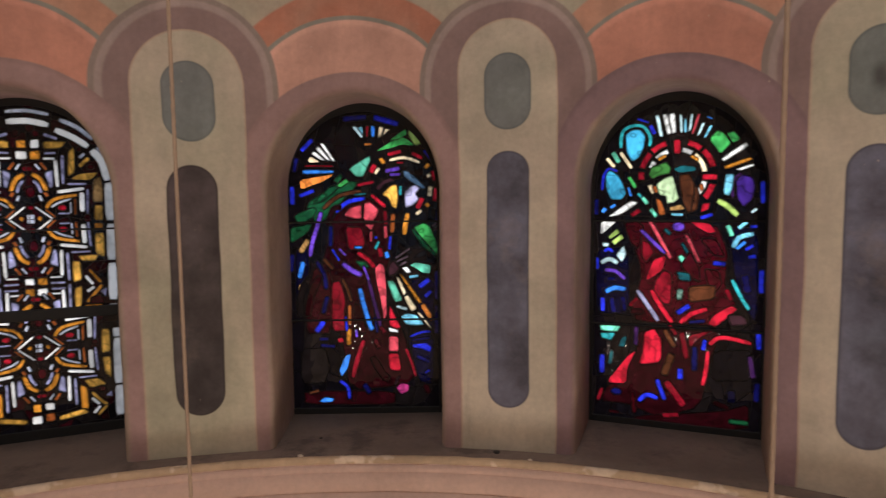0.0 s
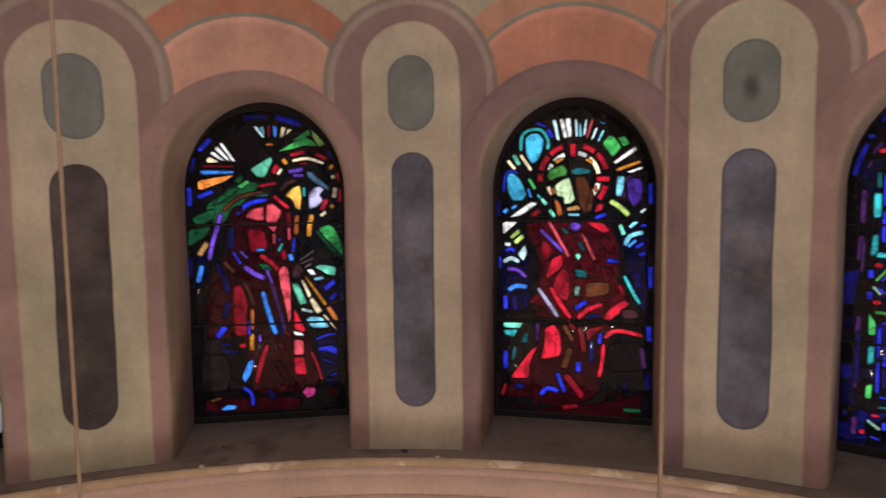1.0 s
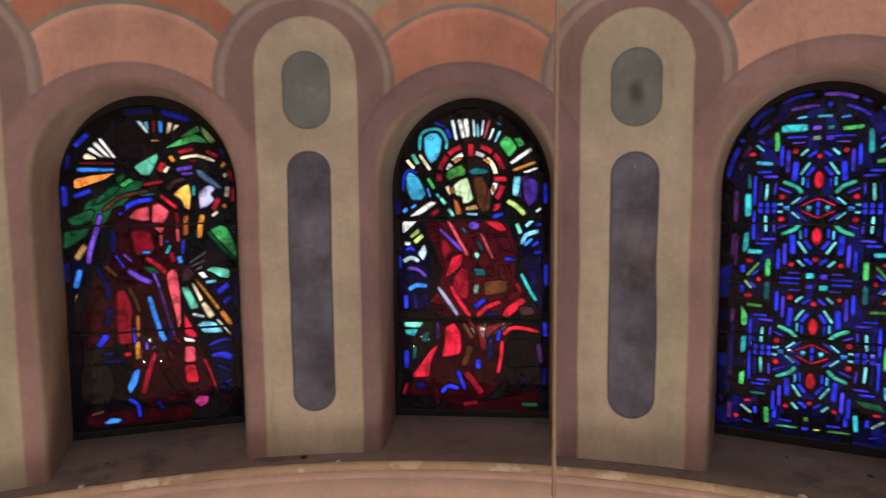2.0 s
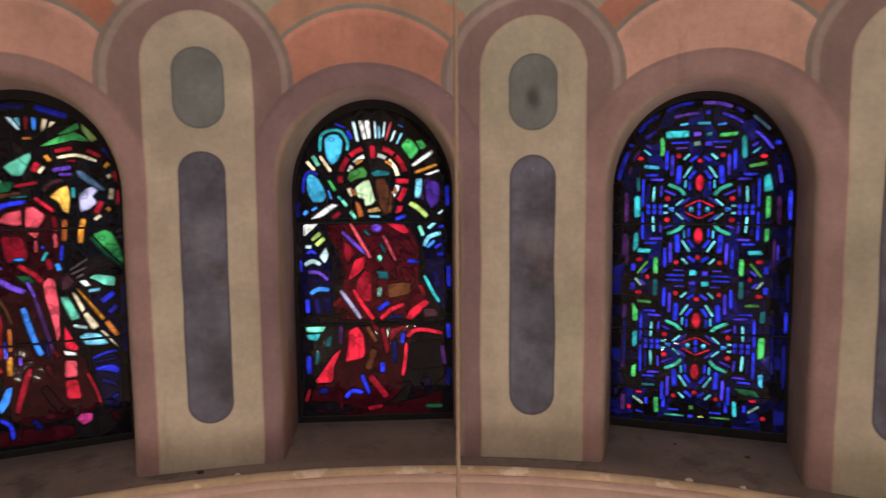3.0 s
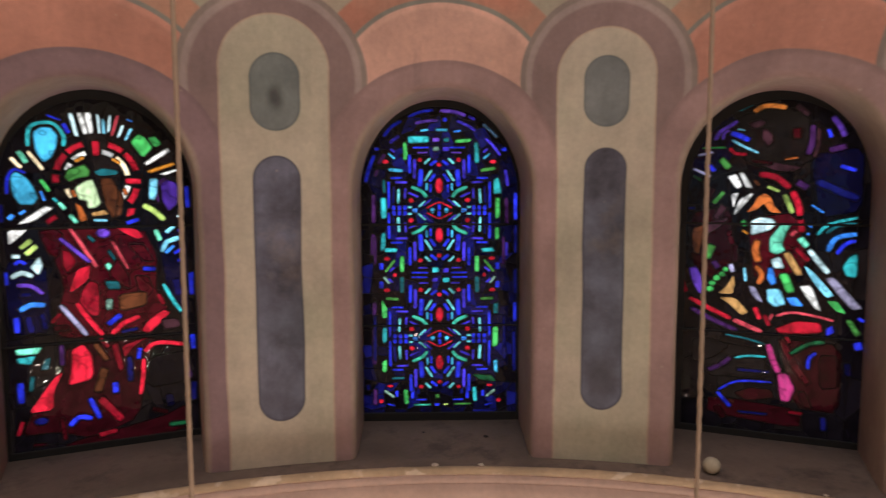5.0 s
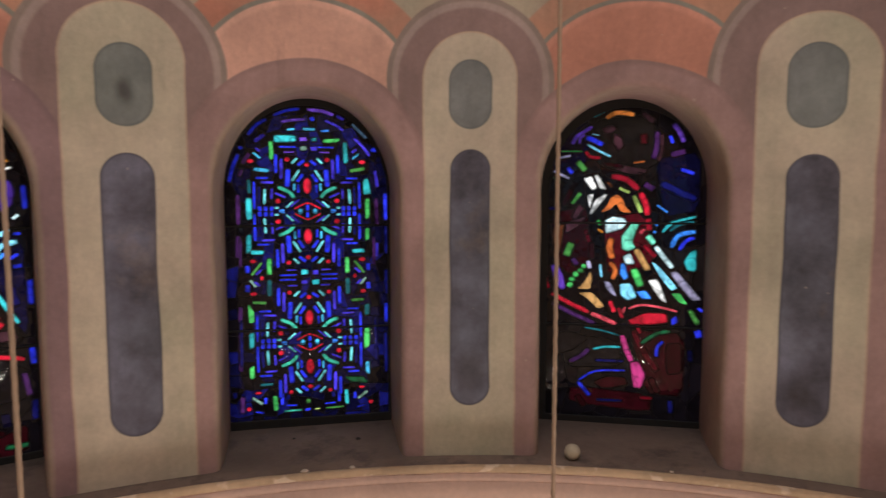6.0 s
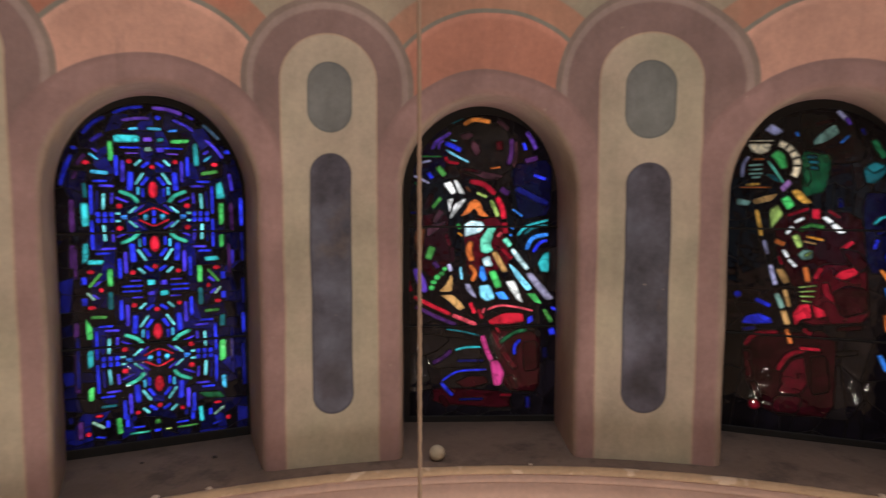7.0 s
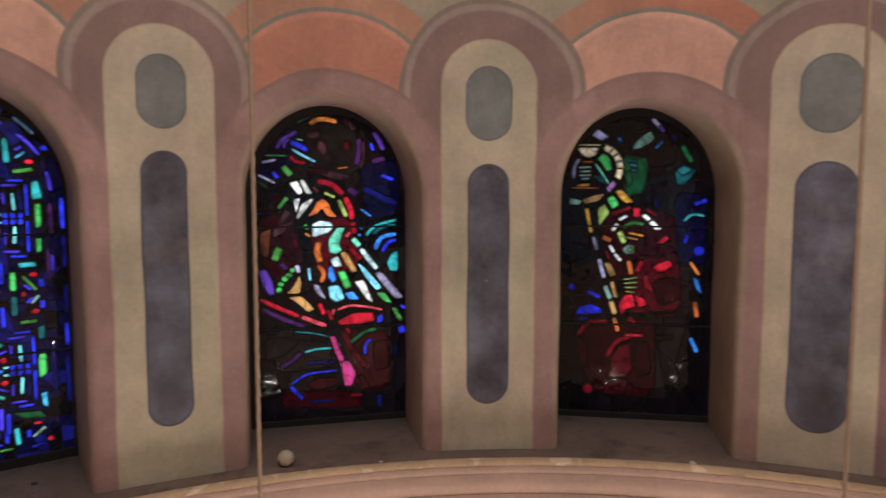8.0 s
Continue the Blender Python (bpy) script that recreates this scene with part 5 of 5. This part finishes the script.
    c.shard("mint", 25, -140, 60, -146, 40, -196, 29, -235, 45, -263, 6, -281, -21, -267, -23, -206, 2, -170)
    c.strip("rust", 32, -66, -216, -78, -260, -62, -316)
    c.strip("rust", 24, -73, -332, -47, -372, -61, -416)
    c.strip("garnet", 24, -192, -176, -171, -242)
    c.strip("wine", 24, -161, -242, -159, -319)
    c.strip("amber", 11, -133, -174, -109, -191)
    c.strip("moss", 37, -281, -305, -256, -241)
    c.strip("purple", 24, -250, -317, -227, -351)
    c.strip("lilac", 21, -178, -327, -165, -366)
    c.shard("violet", -355, -353, -321, -343, -291, -404, -279, -467, -305, -474, -336, -421)
    c.oval("green", -260, -446, 16, 16)
    c.oval("green", -252, -419, 16, 13)
    c.oval("green", -233, -394, 16, 16)
    c.oval("green", -211, -376, 16, 13)
    c.oval("green", -197, -354, 13, 13)
    c.shard("tan", -226, -466, -191, -429, -163, -377, -156, -419, -164, -466)
    c.shard("tan", -221, -483, -154, -480, -95, -546, -123, -562, -176, -512)
    c.strip("mint", 28, 96, -202, 129, -242)
    c.strip("ice", 25, 134, -253, 173, -305, 215, -356)
    c.shard("tan", 31, -274, 59, -260, 119, -365, 88, -373)
    c.shard("ice", -16, -303, 20, -284, 44, -341, 0, -343)
    c.shard("azure", -24, -339, -5, -334, 16, -407, -6, -421, -28, -389)
    c.shard("green", 19, -365, 55, -358, 90, -443, 54, -453)
    c.shard("white", 102, -415, 149, -408, 194, -524, 165, -511, 127, -456)
    c.shard("sky", 117, -323, 150, -346, 240, -451, 211, -464, 155, -394)
    c.shard("azure", 51, -470, 96, -463, 126, -507, 76, -508)
    c.shard("sky", -28, -434, 27, -430, 56, -501, 12, -517, -21, -493)
    c.shard("lilac", -99, -423, -72, -427, -35, -501, -62, -489, -91, -457)
    c.shard("lilac", 200, -376, 234, -368, 291, -435, 349, -503, 308, -511, 251, -446)
    c.shard("green", 211, -476, 251, -474, 288, -530, 251, -520)
    c.shard("moss", 285, -556, 308, -551, 348, -616, 325, -627)
    c.strip("crimson", 22, 81, -247, 136, -304)
    c.strip("rose", 19, 62, -196, 82, -171)
    c.strip("sky", 13, -119, -342, -112, -406)
    c.strip("teal", 17, 163, -189, 208, -142, 313, -112)
    c.strip("deep_teal", 17, 196, -181, 242, -148, 310, -137)
    c.strip("azure", 25, 207, -260, 236, -201, 313, -183)
    c.strip("blue", 20, 241, -272, 270, -227, 310, -211)
    c.shard("teal", 263, -324, 292, -273, 321, -265, 320, -371, 280, -367)
    c.strip("azure", 11, 127, -144, 143, -158)
    c.oval("azure", 129, -186, 8, 8)
    c.strip("red", 23, -382, -406, -363, -467)
    c.strip("red", 24, -348, -492, -246, -543, -166, -580)
    c.strip("rose", 24, -158, -583, -96, -608, -37, -633)
    c.strip("red", 22, -71, -519, -47, -576)
    c.strip("rose", 14, -14, -586, 3, -547)
    c.strip("rose", 14, 17, -556, 75, -536, 165, -545, 242, -563)
    c.shard("red", 16, -610, 95, -571, 193, -572, 201, -618, 136, -630, 30, -633)
    c.shard("blue", 213, -599, 239, -580, 247, -615, 216, -633)
    c.strip("purple", 24, -341, -539, -247, -587, -135, -634)
    c.shard("blue", 316, -655, 348, -642, 359, -681, 330, -691)
    c.strip("crimson", 19, -30, -552, -9, -603)
    c.strip("blue", 17, 331, -543, 357, -559)
    c.strip("deep_teal", 11, -189, -654, -100, -667, -21, -688)
    c.strip("teal", 14, -145, -760, -87, -746, -16, -745)
    c.strip("purple", 24, -257, -826, -202, -796, -164, -759)
    c.strip("navy", 14, -132, -814, 0, -814)
    c.strip("blue", 13, -210, -917, -130, -868, 10, -860)
    c.strip("blue", 19, -215, -925, -157, -992)
    c.shard("wine", -145, -924, -76, -892, 7, -892, 26, -930, -91, -956)
    c.strip("magenta", 28, -10, -685, 12, -757, 39, -816)
    c.shard("magenta", 30, -816, 70, -809, 106, -878, 85, -943, 49, -943, 38, -879)
    c.strip("garnet", 33, 41, -659, 95, -768, 157, -852)
    c.strip("crimson", 17, 55, -632, 77, -675)
    c.strip("forest", 20, 79, -724, 150, -673, 212, -659)
    c.strip("blue", 17, 152, -785, 155, -737, 181, -709)
    c.strip("crimson", 17, 82, -989, 138, -990)
    c.strip("wine", 28, 128, -891, 162, -963)
    c.shard("wine", 192, -721, 264, -714, 271, -859, 202, -870)
    c.strip("navy", 23, 219, -996, 224, -1058)
    c.strip("navy", 11, -124, -1011, -3, -1009)
    c.strip("wine", 27, -217, -993, -182, -1047)
    c.strip("ink", 26, 301, -745, 307, -803)
    c.shard("smoke", -328, -683, -235, -679, -168, -705, -237, -766, -325, -794)
    return c


def chalice_window():
    c = drawing()
    c.ground(("black", "smoke", "black", "black"), 9, 9, 6)
    c.shard("wine", -171, -75, 177, -60, 239, -336, 77, -339, -70, -427, -145, -257)
    c.shard("garnet", 26, -300, 211, -297, 240, -557, -22, -587, -57, -484)
    c.shard("wine", -273, -641, 110, -600, 115, -1006, -153, -1018, -257, -869)
    c.shard("smoke", -71, 396, 139, 365, 198, 164, 11, 138, -68, 250)
    c.shard("forest", -67, 216, 63, 188, 40, 27, -51, -1)
    c.shard("ink", 180, 21, 334, 21, 345, -334, 217, -337)
    c.shard("smoke", -309, -150, -224, -178, -147, -429, -304, -432)
    c.shard("lilac", -219, 307, -190, 340, -132, 300, -170, 279)
    c.strip("azure", 14, -88, 297, -77, 275)
    c.shard("cream", -288, 249, -183, 248, -196, 209, -231, 195, -267, 210)
    c.strip("cream", 8, -293, 261, -175, 259)
    c.strip("rust", 11, -259, 176, -214, 176)
    c.strip("sage", 11, -278, 148, -219, 151)
    c.strip("sage", 11, -277, 128, -219, 131)
    c.strip("sage", 11, -277, 109, -219, 111)
    c.strip("sage", 11, -265, 92, -227, 94)
    c.strip("gold", 14, -287, 58, -226, 63)
    c.strip("rust", 8, -312, 47, -179, 46)
    c.strip("lilac", 17, -304, 95, -300, 151, -278, 190)
    c.shard("green", -190, 192, -160, 220, -129, 195, -115, 136, -142, 128, -167, 167)
    c.strip("mint", 11, -198, 167, -164, 119, -130, 66)
    c.shard("deep_teal", -205, 108, -169, 105, -143, 66, -179, 83)
    c.sector("cream", -186, 145, 91, 124, 54, 73)
    c.sector("cream", -186, 145, 91, 124, 37, 52)
    c.sector("cream", -186, 145, 91, 124, 19, 35)
    c.sector("cream", -186, 145, 91, 124, 1, 17)
    c.sector("cream", -186, 145, 91, 124, -28, -2)
    c.shard("orchid", -146, 46, -111, 86, -94, 63, -129, 21)
    c.shard("gold", -99, 32, -69, 41, -10, -24, -45, -30, -82, -1)
    c.shard("green", -142, -7, -109, 13, -78, -35, -110, -61)
    c.shard("sage", -322, -2, -261, -16, -274, -39, -322, -36)
    c.shard("tan", -258, -10, -197, 10, -151, 18, -178, -16, -247, -33)
    c.strip("gold", 19, -238, -55, -213, -178)
    c.shard("lime", -185, -58, -150, -30, -124, -78, -159, -126, -175, -152)
    c.shard("sage", -21, 233, -9, 266, 23, 298, 65, 325, 82, 287, 56, 265, 19, 243)
    c.strip("wine", 16, -10, 326, 65, 342)
    c.strip("lilac", 21, 72, 383, 113, 338)
    c.strip("violet", 16, 107, 352, 124, 319)
    c.strip("azure", 13, 89, 240, 123, 275)
    c.strip("deep_teal", 16, -42, 183, -1, 182)
    c.strip("deep_teal", 16, -33, 161, 7, 157)
    c.strip("deep_teal", 16, -25, 135, 8, 132)
    c.shard("forest", -57, 105, -36, 141, -18, 82, -36, 46)
    c.strip("smoke", 27, -42, 305, -29, 222)
    c.shard("deep_teal", 180, 132, 221, 164, 283, 136, 266, 101, 227, 60, 192, 65)
    c.shard("deep_teal", 188, 137, 224, 159, 267, 137, 221, 104)
    c.strip("forest", 26, 214, 252, 261, 172)
    c.strip("blue", 24, 280, -34, 338, -12)
    c.strip("teal", 16, 232, -118, 269, -84, 330, -90)
    c.strip("navy", 19, 244, -162, 286, -140, 329, -151)
    c.oval("blue", 306, -262, 27, 27)
    c.strip("blue", 16, 238, -229, 250, -182)
    c.strip("navy", 22, 95, -1, 107, -46)
    c.strip("navy", 16, 167, 302, 184, 274)
    c.shard("white", 27, -91, 48, -80, 79, -108, 60, -122)
    c.shard("white", 63, -125, 84, -110, 131, -158, 99, -164)
    c.strip("white", 16, -79, -114, -41, -91)
    c.strip("white", 19, -111, -168, -84, -131)
    c.strip("white", 17, -121, -239, -100, -276)
    c.strip("white", 17, -98, -282, -64, -318)
    c.strip("crimson", 19, -110, -83, -23, -49)
    c.shard("red", -12, -49, 23, -49, 24, -99, -11, -97)
    c.strip("crimson", 16, 53, -57, 103, -91)
    c.strip("rust", 25, -157, -197, -115, -217)
    c.strip("red", 24, 112, -234, 157, -194)
    c.strip("crimson", 14, -139, -271, -122, -308)
    c.strip("moss", 22, -56, -151, -10, -125, 42, -136)
    c.strip("amber", 14, -31, -176, 43, -192)
    c.strip("tan", 11, -42, -199, 13, -209)
    c.shard("lime", -89, -176, -64, -162, -38, -221, -63, -236)
    c.shard("sage", -62, -259, -35, -233, 0, -241, -1, -278, -40, -287)
    c.strip("lime", 11, -29, -267, -8, -249)
    c.strip("rust", 25, -28, -315, -13, -386)
    c.shard("tan", -152, -328, -116, -325, -84, -387, -114, -402)
    c.strip("tan", 22, -108, -422, -85, -505)
    c.strip("lime", 8, -51, -412, 21, -400)
    c.strip("lime", 8, -50, -432, 19, -425)
    c.strip("lime", 8, -44, -452, 16, -451)
    c.strip("lime", 8, -38, -472, 6, -477)
    c.strip("lilac", 17, -202, -197, -184, -263)
    c.strip("lilac", 22, -172, -309, -145, -406)
    c.strip("sage", 25, -141, -443, -112, -514)
    c.strip("tan", 28, -112, -520, -88, -589)
    c.strip("rust", 22, -94, -606, -72, -678)
    c.strip("red", 25, 14, -371, 38, -317)
    c.shard("red", 85, -356, 117, -324, 173, -306, 188, -337, 132, -375)
    c.strip("crimson", 33, 56, -385, 68, -441, 123, -469)
    c.shard("red", -73, -536, -43, -490, -5, -483, 10, -549, -33, -558, -58, -594)
    c.shard("red", 3, -483, 53, -505, 71, -538, 22, -554)
    c.shard("wine", 84, -430, 138, -394, 214, -404, 233, -506, 125, -543)
    c.shard("wine", 106, -225, 182, -241, 221, -297, 190, -337, 140, -281)
    c.strip("orange", 16, 267, -316, 312, -383)
    c.shard("azure", 280, -392, 307, -402, 331, -478, 301, -459)
    c.strip("rust", 24, 295, -516, 308, -595)
    c.strip("blue", 22, -228, -474, -163, -504)
    c.oval("blue", -304, -455, 17, 17)
    c.shard("blue", -285, -594, -266, -556, -210, -537, -159, -559, -150, -585, -223, -595)
    c.strip("navy", 20, -279, -623, -222, -610)
    c.strip("crimson", 25, -266, -699, -222, -642, -127, -625)
    c.strip("garnet", 34, -260, -722, -241, -854)
    c.strip("wine", 28, -229, -868, -199, -941)
    c.strip("crimson", 25, -123, -805, -80, -731, -8, -699)
    c.strip("red", 19, -36, -694, 50, -694)
    c.shard("garnet", -106, -816, -68, -751, -13, -731, 4, -859, -26, -913, -115, -916)
    c.shard("wine", -132, -929, -14, -918, -35, -1007, -141, -1006)
    c.shard("wine", 9, -731, 75, -722, 96, -884, 19, -911)
    c.strip("smoke", 22, 113, -710, 195, -695)
    c.strip("azure", 22, 279, -698, 313, -771)
    c.oval("crimson", -216, -977, 26, 26)
    c.strip("crimson", 22, -27, -604, 12, -626)
    c.strip("wine", 19, 110, -595, 208, -581)
    return c

for i, label, art in ((2, "arched stained glass window with a bowed red form and green beams", bowed_red_window), (3, "arched stained glass window with a red form under a ringed halo", crowned_red_window),
                      (5, "arched stained glass window with light beams over a red boat", boat_window), (6, "arched dark stained glass window with a golden cup and red folds", chalice_window)):
    glaze(window_frame(i, label, (-0.145, -0.64)), art())

# unseen windows behind the camera, added to let daylight in, with plain pale glass
pale = stained("glass_pale", (0.75, 0.78, 0.80))
for i in range(7, 17):
    w = window_frame(i, "arched window with plain pale glass, added out of view", (-0.145, -0.64))
    mesh_object("pane", [(x, 0.0, z) for x, z in pane_outline(0.0)], [tuple(range(len(pane_outline())))], [pale], smooth=False, parent=w)

# ---- ropes ----
def rope(az, r, az_low=None, r_low=None):
    a, b = bearing(az, r, 2.6), bearing(az if az_low is None else az_low, r if r_low is None else r_low, -6.0)
    seg, turns, rad = 10, 700, 0.0055
    verts, faces = [], []
    for i in range(turns + 1):
        c = a.lerp(b, i / turns)
        for j in range(seg):
            t = 2 * math.pi * j / seg
            d = rad * (1 + 0.14 * math.cos(3 * (t + i * 0.55)))
            verts.append((c.x + d * math.cos(t), c.y + d * math.sin(t), c.z))
    for i in range(turns):
        for j in range(seg):
            faces.append((i * seg + j, i * seg + (j + 1) % seg, (i + 1) * seg + (j + 1) % seg, (i + 1) * seg + j))
    return tagged(mesh_object("rope", verts, faces, [rope_mat]), "thin pale hemp rope hanging straight down from the dome", "rope", "hanging ropes")


rope(7.95, 0.75 * R)
rope(-30.03, 0.68 * R)
rope(-61.09, 0.71 * R)
rope(-99.8, 0.71 * R)

# ---- ball on the ledge ----
bm = bmesh.new()
bmesh.ops.create_icosphere(bm, subdivisions=4, radius=0.0332)
for v in bm.verts:
    d = v.co.normalized()
    seam = abs(d.z - 0.55 * math.sin(2 * math.atan2(d.y, d.x)))
    v.co *= 1 - 0.03 * max(0, 1 - seam / 0.07) + 0.006 * noise.noise(d * 9)
me = bpy.data.meshes.new("ball")
bm.to_mesh(me)
bm.free()
me.materials.append(ball_mat)
me.polygons.foreach_set("use_smooth", [True] * len(me.polygons))
ball = new("ball", me)
ball.location = (3.043, 1.465, LEDGE + 0.033)
tagged(ball, "small faded felt-covered ball resting on the dusty ledge", "ball")


# ---- crumbs of soot and plaster on the ledge ----
def crumb(x, y, size, mat, label, seed):
    bm = bmesh.new()
    bmesh.ops.create_icosphere(bm, subdivisions=2, radius=size)
    for v in bm.verts:
        d = v.co.normalized()
        v.co *= 1 + 0.45 * noise.noise(d * 1.7 + Vector((seed, 0, 0)))
        v.co.z = max(v.co.z * 0.45, -size * 0.25)
    me = bpy.data.meshes.new("crumb")
    bm.to_mesh(me)
    bm.free()
    me.materials.append(mat)
    ob = new("crumb", me)
    ob.location = (x, y, LEDGE + size * 0.22)
    return tagged(ob, label, "debris", "crumbs on the ledge")


soot = plaster("soot_crumb", (0.03, 0.025, 0.022), 0.9)
chalk = plaster("plaster_crumb", (0.62, 0.52, 0.42), 0.9)
for x, y, size in ((0.668, 3.30, 0.014), (2.735, 2.376, 0.012), (2.58, 2.625, 0.008), (-0.116, 3.511, 0.008)):
    crumb(x, y, size, soot, "small black crumb of soot lying on the dusty ledge", x)
for deg, r, size in ((3.0, 3.31, 0.013), (-14.0, 3.31, 0.010), (-45.2, 3.312, 0.014), (-48.5, 3.312, 0.012), (-94.0, 3.31, 0.014), (-71.0, 3.315, 0.008)):
    p = bearing(deg, r, 0)
    crumb(p.x, p.y, size, chalk, "small pale flake of plaster at the ledge's edge", deg)
